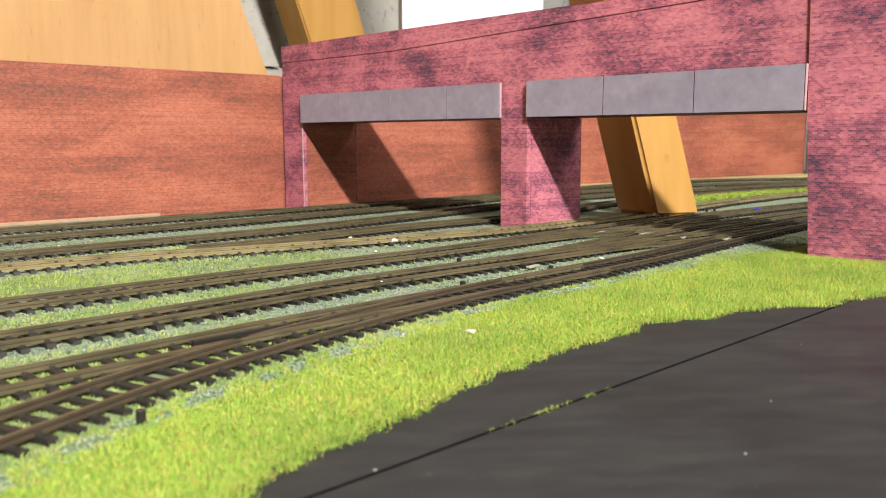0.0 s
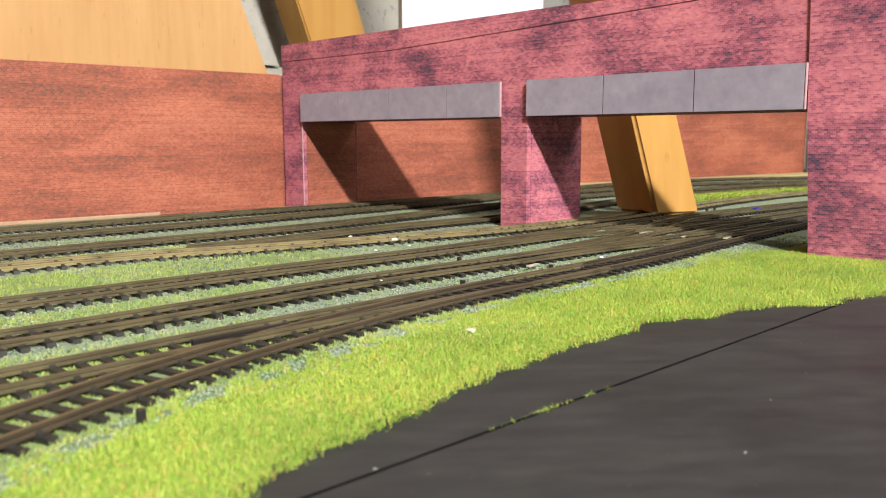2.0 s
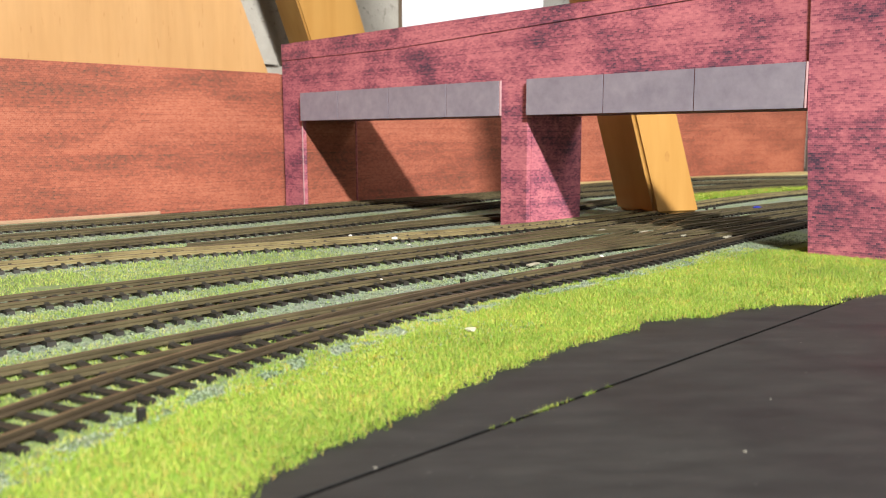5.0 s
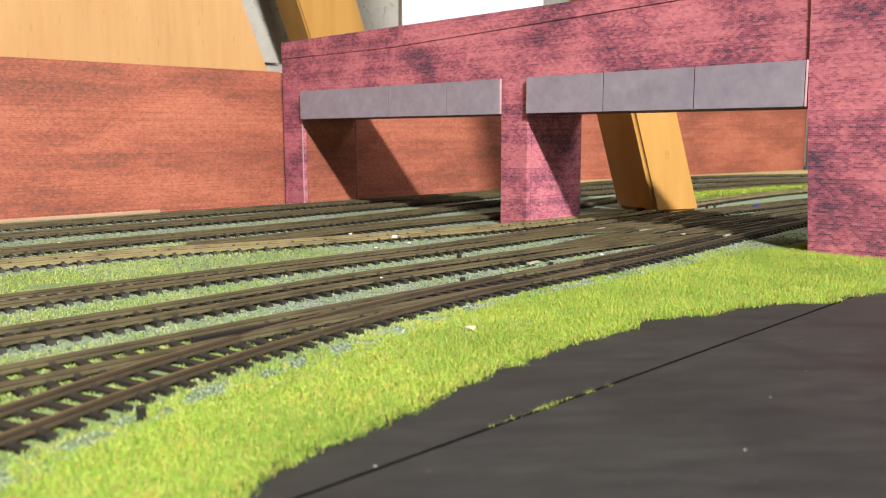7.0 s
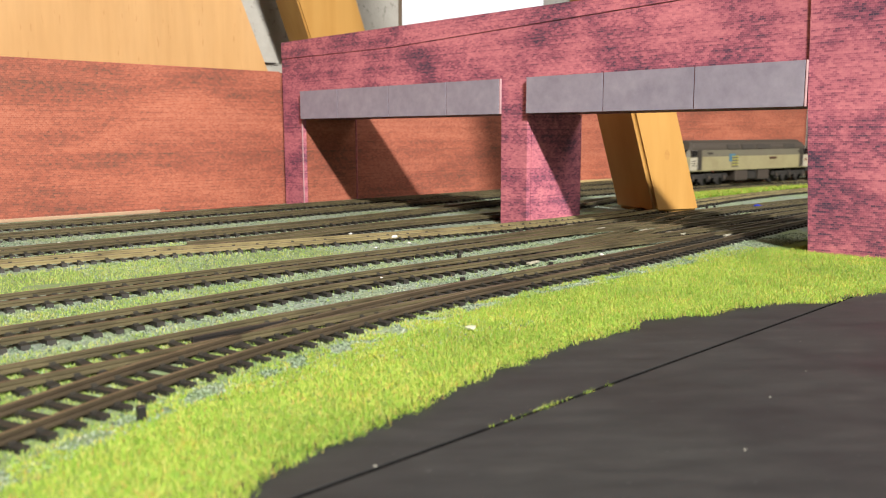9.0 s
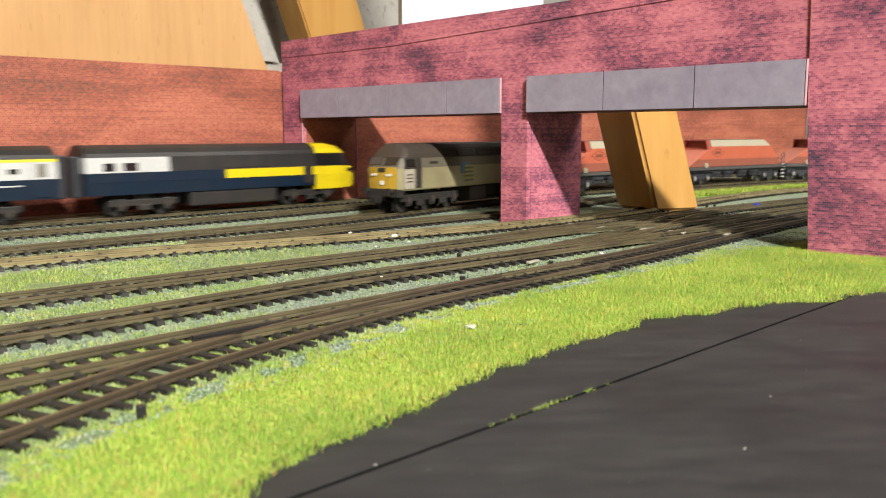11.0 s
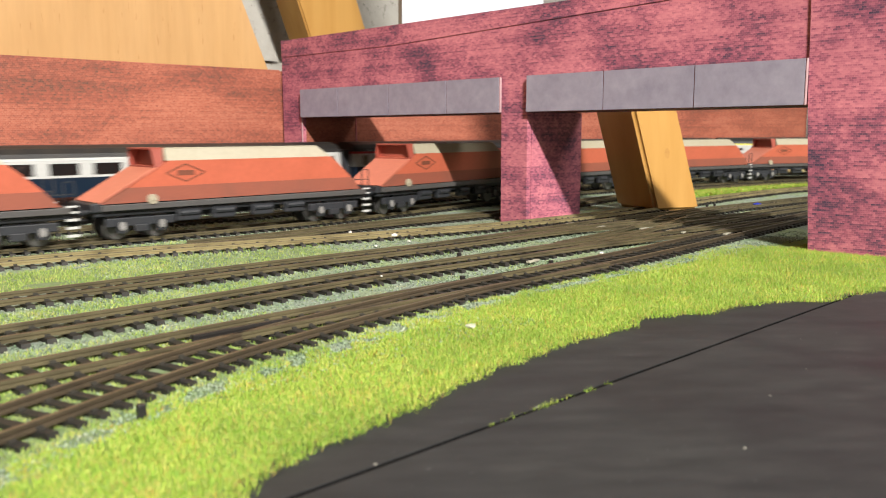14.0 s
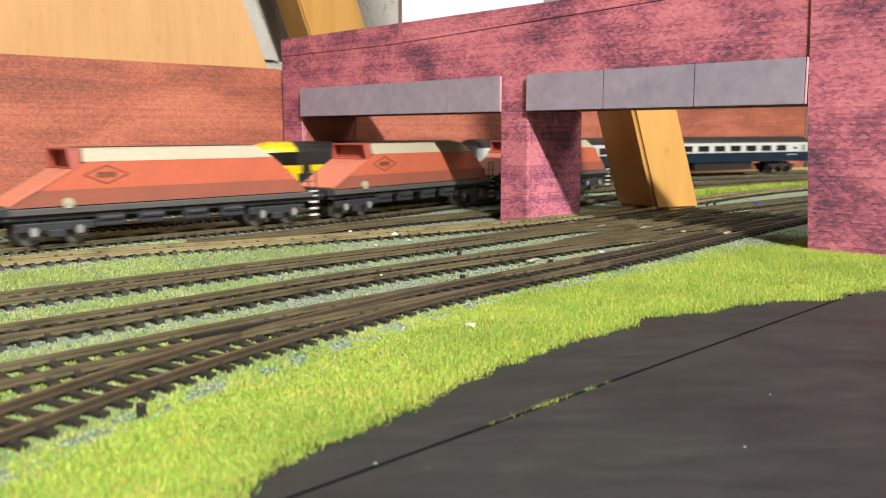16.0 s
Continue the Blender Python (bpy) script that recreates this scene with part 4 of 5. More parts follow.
M_FLAG = plain("faded_marking_yellow", (0.30, 0.27, 0.06), 0.5, dirt=0.4, dirt_colour=(0.16, 0.15, 0.08))
M_CAB_WHITE = plain("dirty_cab_white", (0.40, 0.365, 0.29), 0.5, dirt=0.45, dirt_colour=(0.2, 0.16, 0.10), grain=120, wear=70)
M_PLATE = plain("dull_brown_plate", (0.07, 0.035, 0.022), 0.5, dirt=0.3)
M_SKY_BLUE = plain("logo_blue", (0.045, 0.13, 0.20), 0.4, dirt=0.3, dirt_colour=(0.08, 0.09, 0.08))
M_LAMP_WHITE = plain("lamp_lens", (0.629, 0.6142, 0.5772), 0.2, dirt=0.05)
mat, nt, bs = nodes_of("dark_window")
bs.inputs["Base Color"].default_value = (0.012, 0.011, 0.011, 1)
bs.inputs["Roughness"].default_value = 0.08
M_PANE = mat


def skin(name, rows, material, parent, label="", smooth=False):
    """A closed shell from rings of equally many places, with flat ends."""
    bm = bmesh.new()
    rings = [[bm.verts.new(p) for p in r] for r in rows]
    n = len(rings[0])
    for a, b in zip(rings, rings[1:]):
        for i in range(n):
            bm.faces.new((a[i], a[(i + 1) % n], b[(i + 1) % n], b[i]))
    bm.faces.new(rings[0][::-1])
    bm.faces.new(rings[-1])
    return part(name, bm, material, parent, label, smooth)


def bar_plate(name, x0, x1, side, y, z0, z1, material, parent, label="", thick=0.0004, lean=0.0):
    """A thin raised plate on a vehicle's side: side is -1 or 1, lean the way its top falls inwards."""
    bm = bmesh.new()
    a = [Vector((x, side * (y - k), z)) for x, z, k in ((x0, z0, 0), (x1, z0, 0), (x1, z1, lean), (x0, z1, lean))]
    prism(bm, a, [v + Vector((0, side * thick, 0)) for v in a])
    return part(name, bm, material, parent, label)


def bogie(parent, x, wheels, spacing, material, length, wide=0.0145, radius=0.0065, tall=0.0125):
    """A bogie: side frames with springs and axle boxes, wheels on axles."""
    bm = bmesh.new()
    for s in (-1, 1):
        y0, y1 = sorted((s * (wide - 0.0016), s * wide))
        box(bm, x - length / 2, x + length / 2, y0, y1, tall * 0.50, tall * 0.80, 0.0004)
        for k in range(wheels):
            ax = x + (k - (wheels - 1) / 2) * spacing
            y2, y3 = sorted((s * (wide - 0.0005), s * (wide + 0.0012)))
            box(bm, ax - 0.0028, ax + 0.0028, y2, y3, radius - 0.003, radius + 0.004, 0.0005)
        for k in range(wheels - 1):
            ax = x + (k - (wheels - 2) / 2) * spacing
            y2, y3 = sorted((s * (wide - 0.0002), s * (wide + 0.0010)))
            box(bm, ax - 0.0045, ax + 0.0045, y2, y3, tall * 0.28, tall * 0.55, 0.0005)
    box(bm, x - 0.006, x + 0.006, -wide + 0.002, wide - 0.002, tall * 0.55, tall + 0.002, 0)
    b = part("bogie", bm, material, parent)
    for k in range(wheels):
        ax = x + (k - (wheels - 1) / 2) * spacing
        bm = bmesh.new()
        for s in (-1, 1):
            cyl(bm, (ax, s * 0.0076, radius), "y", radius, 0.0024, 20)
            cyl(bm, (ax, s * 0.0062, radius), "y", radius + 0.0006, 0.0006, 20)
        cyl(bm, (ax, 0, radius), "y", 0.001, 0.018, 8)
        part("wheelset", bm, M_STEEL if material is M_FRAME else M_UNDER, b)
        for s in (-1, 1):
            bm = bmesh.new()
            cyl(bm, (ax, s * (wide + 0.0014), radius + 0.0003), "y", 0.0020, 0.0012, 12)
            part("axle_cover", bm, M_BOX_GREY if material is M_FRAME else M_TANK, b)
    return b


def buffers(parent, x, sign, material):
    for s in (-1, 1):
        bm = bmesh.new()
        cyl(bm, (x + sign * 0.0025, s * 0.0115, 0.0135), "x", 0.0012, 0.005, 10)
        cyl(bm, (x + sign * 0.0052, s * 0.0115, 0.0135), "x", 0.0028, 0.0008, 14)
        part("buffer", bm, material, parent)


def hook(parent, x, sign):
    bm = bmesh.new()
    box(bm, min(x, x + sign * 0.011), max(x, x + sign * 0.011), -0.0022, 0.0022, 0.0075, 0.0095, 0.0004)
    box(bm, x + sign * 0.010 - 0.0006, x + sign * 0.010 + 0.0006, -0.006, 0.006, 0.0065, 0.0105, 0.0003)
    part("coupling", bm, M_DARK, parent)


def locomotive():
    th = thing("model_locomotive", "weathered cream and grey model diesel locomotive with yellow cab ends", "model locomotive")
    L = 0.1175

    def ring(x, half, z0, z1, end=0.0):
        return [(x, -half, z0), (x, half, z0), (x, half, z1), (x, -half, z1)]

    def nose(z):
        return L - max(0.0, z - 0.033) * 0.62

    def band(name, levels, material, label=""):
        """A length of the body between levels (z, half width), with rounded and raked ends."""
        bm = bmesh.new()
        loops = []
        for z, half in levels:
            e = nose(z)
            pts = []
            for sx in (1, -1):
                arc = [(e - 0.010, half), (e - 0.004, half * 0.97), (e - 0.0012, half * 0.80), (e, half * 0.4), (e, -half * 0.4), (e - 0.0012, -half * 0.80), (e - 0.004, -half * 0.97), (e - 0.010, -half)]
                pts += [(sx * q, sx * w, z) for q, w in arc]
            loops.append([bm.verts.new(q) for q in pts])
        n = len(loops[0])
        for a, b in zip(loops, loops[1:]):
            for i in range(n):
                bm.faces.new((a[i], a[(i + 1) % n], b[(i + 1) % n], b[i]))
        bm.faces.new(loops[0][::-1])
        bm.faces.new(loops[-1])
        return part(name, bm, material, th, label)

    band("lower_body", [(0.0135, 0.0172), (0.0145, 0.0178), (0.0315, 0.0180)], M_CREAM, "weathered cream lower body")
    band("upper_body", [(0.0316, 0.0180), (0.0395, 0.0176)], M_TAUPE, "weathered grey upper body")
    band("roof", [(0.0396, 0.0174), (0.0430, 0.0166), (0.0475, 0.0140), (0.0505, 0.0100), (0.0518, 0.0045)], M_LOCO_ROOF, "sooty brown roof")
    for s in (-1, 1):
        for x0, x1 in ((-0.085, -0.062), (-0.035, -0.008), (-0.003, 0.021), (0.026, 0.048)):
            g = bar_plate("roof_grille", x0, x1, s, 0.0174, 0.0405, 0.0462, M_GRILLE, th, "", 0.0007, 0.0021)
        for x0, x1, z0 in ((0.074, 0.083, 0.0345), (-0.098, -0.090, 0.0350)):
            bar_plate("side_vent", x0, x1, s, 0.0178, z0, z0 + 0.0022, M_GRILLE, th, "")
        for sx in (1, -1):
            bar_plate("cab_surround", *sorted((sx * 0.0938, sx * 0.1122)), s, 0.0180, 0.0312, 0.0402, M_GRILLE, th, "sooty dark cab window surround", 0.0003, 0.0006)
            bar_plate("cab_panel", *sorted((sx * 0.1020, sx * 0.1135)), s, 0.0179, 0.0150, 0.0309, M_CAB_WHITE, th, "dirty white cab side panel", 0.0003)
            bar_plate("cab_door", *sorted((sx * 0.0945, sx * 0.1005)), s, 0.0181, 0.0155, 0.0385, M_GRILLE, th, "dark recessed cab door", 0.0004)
            bar_plate("door_edge", *sorted((sx * 0.0936, sx * 0.0943)), s, 0.0181, 0.0155, 0.0311, M_TAUPE, th, "", 0.0006)
            for x0, x1 in ((0.1020, 0.1052), (0.1060, 0.1108)):
                pane = bar_plate("cab_side_window", *sorted((sx * x0, sx * x1)), s, 0.0183, 0.0325, 0.0388, M_PANE, th, "", 0.0004, 0.0004)
                for z0 in (0.0319, 0.0389):
                    bar_plate("window_bar", *sorted((sx * x0, sx * x1)), s, 0.0184, z0, z0 + 0.0005, M_STEEL, pane, "", 0.0004)
            bar_plate("hand_rail", *sorted((sx * 0.1010, sx * 0.1014)), s, 0.0186, 0.0165, 0.0305, M_BOX_GREY, th, "", 0.0004)
        # blue square with rows of yellow and dark marks
        bar_plate("logo_square", 0.034, 0.045, s, 0.0181, 0.0250, 0.0345, M_SKY_BLUE, th, "pale blue square marking", 0.0003)
        for r in range(4):
            for c in range(2):
                x0 = 0.0285 + c * 0.0062
                z0 = 0.0305 - r * 0.0036
                bar_plate("logo_flag", x0, x0 + 0.0054, s, 0.0184, z0, z0 + 0.0016, M_FLAG, th, "", 0.0003)
                bar_plate("logo_flag", x0, x0 + 0.0054, s, 0.0184, z0 - 0.0017, z0 - 0.0001, M_TAUPE, th, "", 0.0003)
        bar_plate("name_plate", -0.046, -0.032, s, 0.0180, 0.0268, 0.0295, M_PLATE, th, "dull brown plate")
        for k in range(3):
            bar_plate("cab_marking", 0.1040, 0.1108, s, 0.0182, 0.0205 + k * 0.0028, 0.0212 + k * 0.0028, M_GRILLE, th, "", 0.0004)
        bm = bmesh.new()
        cyl(bm, (-0.1075, s * 0.0181, 0.0245), "y", 0.0026, 0.0012, 4)
        part("depot_mark", bm, M_LOGO_LINE, th)
    for sx in (1, -1):
        cab = bmesh.new()
        pts = [(sx * (L - 0.0012), -0.0136, 0.0150), (sx * L, -0.0068, 0.0150), (sx * L, 0.0068, 0.0150), (sx * (L - 0.0012), 0.0136, 0.0150)]
        lo = [Vector(p) for p in pts]
        out = Vector((sx * 0.0005, 0, 0))
        for z0, z1 in ((0.0150, 0.0325),):
            for a, b in zip(lo, lo[1:]):
                q = [Vector((a.x, a.y, z0)), Vector((b.x, b.y, z0)), Vector((b.x, b.y, z1)), Vector((a.x, a.y, z1))]
                prism(cab, q, [v + out for v in q])
        part("cab_front", cab, M_YELLOW, th, "weathered yellow cab front" if sx > 0 else "dirty yellow cab front")
        for y0, y1 in ((-0.0128, -0.0012), (0.0012, 0.0128)):
            w = bmesh.new()
            q = [Vector((sx * (nose(z) + 0.0001 - (0.0011 if abs(y) > 0.01 else 0)), y, z)) for y, z in ((y0, 0.0345), (y1, 0.0345), (y1, 0.0405), (y0, 0.0405))]
            prism(w, q, [v + Vector((sx * 0.0006, 0, 0)) for v in q])
            part("windscreen", w, M_PANE, th)
        for y in (-0.0085, -0.0055, 0.0055, 0.0085):
            lens = bmesh.new()
            cyl(lens, (sx * (L + 0.0007), y, 0.0262), "x", 0.0011, 0.0008, 10)
            part("headlamp", lens, M_LAMP_WHITE, th)
        part("head_code_panel", bb(*sorted((sx * (L + 0.0004), sx * (L + 0.0009))), -0.0035, 0.0035, 0.0285, 0.0320), M_GRILLE, th)
        part("centre_lamp", bb(*sorted((sx * (L + 0.0004), sx * (L + 0.0012))), -0.0022, 0.0022, 0.0180, 0.0215, 0.0003), M_LAMP_WHITE, th)
        part("buffer_beam", bb(*sorted((sx * (L - 0.006), sx * (L + 0.001))), -0.0165, 0.0165, 0.0095, 0.0148, 0.0005), M_UNDER, th)
        buffers(th, sx * (L + 0.001), sx, M_UNDER)
        hook(th, sx * (L - 0.002), sx)
        bogie(th, sx * 0.078, 3, 0.0275, M_UNDER, 0.070, 0.0150, 0.0070, 0.0135)
    for x0, x1, y, z0, m in ((-0.036, -0.014, 0.0160, 0.0035, M_TANK), (-0.012, 0.004, 0.0150, 0.0045, M_UNDER), (0.006, 0.030, 0.0162, 0.0035, M_TANK)):
        part("fuel_tank", bb(x0, x1, -y, y, z0, 0.0138, 0.0012), m, th)
    return th


def hopper():
    th = thing("hopper_wagon", "orange and cream model aggregate hopper wagon with dusty lower sides", "hopper wagon", "orange hopper wagons")
    W = 0.0175
    # side outline: the front sheet slopes far back, the rear one less
    levels = [(0.0178, 0.094, -0.092, W * 0.97), (0.0270, 0.0782, -0.0838, W), (0.02702, 0.0782, -0.0838, W), (0.0385, 0.0590, -0.0716, W), (0.0428, 0.0530, -0.0662, W), (0.04282, 0.0545, -0.0662, W), (0.0500, 0.0540, -0.0570, W * 0.86)]

    def span(i, j, name, material, label, extra=0.0):
        bm = bmesh.new()
        loops = [[bm.verts.new((x, y, z)) for x, y in ((xf, -w), (xf, w), (xr, w), (xr, -w))] for z, xf, xr, w in levels[i:j + 1]]
        for a, b in zip(loops, loops[1:]):
            for k in range(4):
                bm.faces.new((a[k], a[(k + 1) % 4], b[(k + 1) % 4], b[k]))
        bm.faces.new(loops[0][::-1])
        bm.faces.new(loops[-1])
        return part(name, bm, material, th, label)

    span(0, 1, "lower_body", M_ORANGE_DUSTY, "dusty red-brown lower body")
    span(2, 4, "body", M_ORANGE, "orange hopper body")
    span(5, 6, "top_band", M_TOP_CREAM, "cream upper band")
    # sloping front sheet, laid on the end, its light put into a paler orange
    bm = bmesh.new()
    q = [Vector((0.0945, -W * 0.96, 0.0182)), Vector((0.0945, W * 0.96, 0.0182)), Vector((0.0597, W * 0.985, 0.0385)), Vector((0.0597, -W * 0.985, 0.0385))]
    prism(bm, q, [v + Vector((0.0006, 0, 0.0008)) for v in q])
    part("end_sheet", bm, M_SLOPE_LIT, th, "sloping end sheet, its orange paled for the light on it")
    # maroon hood above it, open to the front
    bm = bmesh.new()
    q = [Vector((0.0562, -W * 0.98, 0.0388)), Vector((0.0562, W * 0.98, 0.0388)), Vector((0.0552, W * 0.85, 0.0500)), Vector((0.0552, -W * 0.85, 0.0500))]
    prism(bm, q, [v + Vector((0.0008, 0, 0)) for v in q])
    box(bm, 0.0545, 0.0625, -W * 0.86, W * 0.86, 0.0495, 0.0509, 0.0003)
    box(bm, 0.0560, 0.0615, -W * 0.97, W * 0.97, 0.0384, 0.0396, 0.0003)
    for s in (-1, 1):
        a = [Vector((0.0560, s * W * 0.985, 0.0390)), Vector((0.0612, s * W * 0.985, 0.0390)), Vector((0.0622, s * W * 0.86, 0.0498)), Vector((0.0552, s * W * 0.86, 0.0498))]
        prism(bm, a, [v - Vector((0, s * 0.0008, 0)) for v in a])
    part("hood", bm, M_HOOD, th, "maroon end hood")
    # open top with a rim and the dark load inside
    part("rim", bb(-0.0565, 0.0540, -W * 0.86, W * 0.86, 0.0498, 0.0508, 0.0003), M_TOP_CREAM, th)
    part("load", bb(-0.0540, 0.0520, -W * 0.78, W * 0.78, 0.0506, 0.0512, 0.0002), M_GRILLE, th, "dark stone load")
    for s in (-1, 1):
        # diamond marking with a bar in it
        cx, cz, rx, rz = 0.042, 0.0350, 0.0125, 0.0055
        bm = bmesh.new()
        for a, b in (((rx, 0), (0, rz)), ((0, rz), (-rx, 0)), ((-rx, 0), (0, -rz)), ((0, -rz), (rx, 0))):
            d = Vector((b[0] - a[0], 0, b[1] - a[1])).normalized()
            m = Vector((-d.z, 0, d.x)) * 0.0004
            A, B = Vector((cx + a[0], s * W, cz + a[1])), Vector((cx + b[0], s * W, cz + b[1]))
            q = [A - m, B - m, B + m, A + m]
            prism(bm, q, [v + Vector((0, s * 0.0002, 0)) for v in q])
        box(bm, cx - 0.0055, cx + 0.0055, *sorted((s * W, s * (W + 0.0002))), cz - 0.0016, cz + 0.0016)
        part("diamond_mark", bm, M_LOGO_LINE, th)
        bm = bmesh.new()
        cyl(bm, (0.0640, s * (W + 0.0006), 0.0195), "y", 0.0031, 0.0014, 18)
        cyl(bm, (0.0640, s * (W + 0.0014), 0.0195), "y", 0.0010, 0.0012, 10)
        part("hand_wheel", bm, M_TOP_CREAM, th, "pale round hand wheel")
        part("solebar", bb(-0.097, 0.094, *sorted((s * 0.0150, s * 0.0180)), 0.0135, 0.0172, 0.0004), M_SOLE, th, "grey solebar")
        for x in (-0.045, -0.020, 0.008, 0.032):
            part("side_gear", bb(x, x + 0.016, *sorted((s * 0.0120, s * 0.0158)), 0.0068, 0.0134, 0.0006), M_FRAME, th)
            bm = bmesh.new()
            cyl(bm, (x + 0.008, s * 0.0160, 0.0105), "x", 0.0013, 0.013, 8)
            part("brake_rod", bm, M_FRAME, th)
        # end ladder and hand rails
        bm = bmesh.new()
        for k in range(5):
            box(bm, -0.1010, -0.0945, *sorted((s * 0.0160, s * 0.0172)), 0.0035 + k * 0.0034, 0.0046 + k * 0.0034)
        part("step_ladder", bm, M_WHITE, th, "white painted steps")
        bm = bmesh.new()
        for x in (-0.100, -0.094, -0.087):
            box(bm, x - 0.0003, x + 0.0003, *sorted((s * 0.0164, s * 0.0170)), 0.0172, 0.0320 if x < -0.09 else 0.0268)
        for z in (0.0245, 0.0317):
            box(bm, -0.100, -0.0875 if z < 0.03 else -0.0938, *sorted((s * 0.0164, s * 0.0170)), z, z + 0.0005)
        part("hand_rail", bm, M_FRAME, th)
    part("chassis", bb(-0.099, 0.097, -0.0150, 0.0150, 0.0110, 0.0170, 0.0006), M_FRAME, th, "blue-grey steel frame")
    part("front_platform", bb(0.086, 0.099, -0.0165, 0.0165, 0.0130, 0.0185, 0.0008), M_FRAME, th)
    for sx in (1, -1):
        buffers(th, sx * 0.0985, sx, M_FRAME)
        hook(th, sx * 0.095, sx)
        bogie(th, sx * 0.070, 2, 0.0240, M_FRAME, 0.042, 0.0150, 0.0062, 0.0125)
    for ob in th.children_recursive:
        ob.data.transform(Matrix.Diagonal((0.95, 1, 1, 1)))
    return th


def coach(stripe, label, small_first=True):
    th = thing("passenger_coach", label, "model coach", "passenger train")
    L, W = 0.1545, 0.0178

    def length(name, z0, w0, z1, w1, material, lab="", e=L):
        return skin(name, [[(-e, -w0, z0), (e, -w0, z0), (e, w0, z0), (-e, w0, z0)], [(-e, -w1, z1), (e, -w1, z1), (e, w1, z1), (-e, w1, z1)]], material, th, lab)

    length("lower_side", 0.0130, 0.0172, 0.0272, W, M_BLUE, "dark blue lower body")
    length("window_band", 0.0273, W, 0.0398, W * 0.985, M_WHITE, "pale grey window band")
    length("stripe", 0.0399, W * 0.99, 0.0418, W * 0.965, stripe, "", L - 0.0005)
    bm = bmesh.new()
    prof = [(W * 0.965, 0.0419), (W * 0.90, 0.0450), (W * 0.68, 0.0487), (W * 0.36, 0.0508), (0, 0.0514)]
    prof = prof + [(-y, z) for y, z in prof[-2::-1]]
    prism(bm, [(-L, y, z) for y, z in prof], [(L, y, z) for y, z in prof])
    part("roof", bm, M_ROOF, th, "black curved roof")
    for s in (-1, 1):
        for k in range(8):
            x = -0.101 + k * 0.0288
            bar_plate("window", x - 0.0095, x + 0.0095, s, W + 0.0001, 0.0293, 0.0378, M_PANE, th, "", 0.0003, 0.0002)
        for sx in (-1, 1):
            bar_plate("door", *sorted((sx * 0.139, sx * 0.150)), s, W + 0.0001, 0.0145, 0.0392, M_BLUE, th, "", 0.0003, 0.0002)
            bar_plate("door_panel", *sorted((sx * 0.139, sx * 0.150)), s, W + 0.0004, 0.0274, 0.0392, M_WHITE, th, "", 0.0002, 0.0002)
            bar_plate("door_window", *sorted((sx * 0.1420, sx * 0.1470)), s, W + 0.0006, 0.0290, 0.0385, M_TAUPE, th, "", 0.0002, 0.0002)
            bar_plate("toilet_window", *sorted((sx * 0.1245, sx * 0.1305)), s, W + 0.0001, 0.0318, 0.0352, M_PANE, th, "", 0.0003, 0.0001)
        bar_plate("number_bar", 0.112, 0.132, s, W + 0.0001, 0.0225, 0.0235, M_WHITE, th, "", 0.0002)
        part("skirt_box", bb(-0.055, 0.05, *sorted((s * 0.009, s * 0.0150)), 0.0045, 0.0129, 0.001), M_DARK, th)
    for sx in (-1, 1):
        part("gangway", bb(*sorted((sx * L, sx * (L + 0.0075))), -0.0100, 0.0100, 0.0120, 0.0440, 0.001), M_FRAME, th, "dark grey corridor bellows")
        bogie(th, sx * 0.107, 2, 0.0340, M_ROOF, 0.050, 0.0145, 0.0060, 0.0125)
    return th


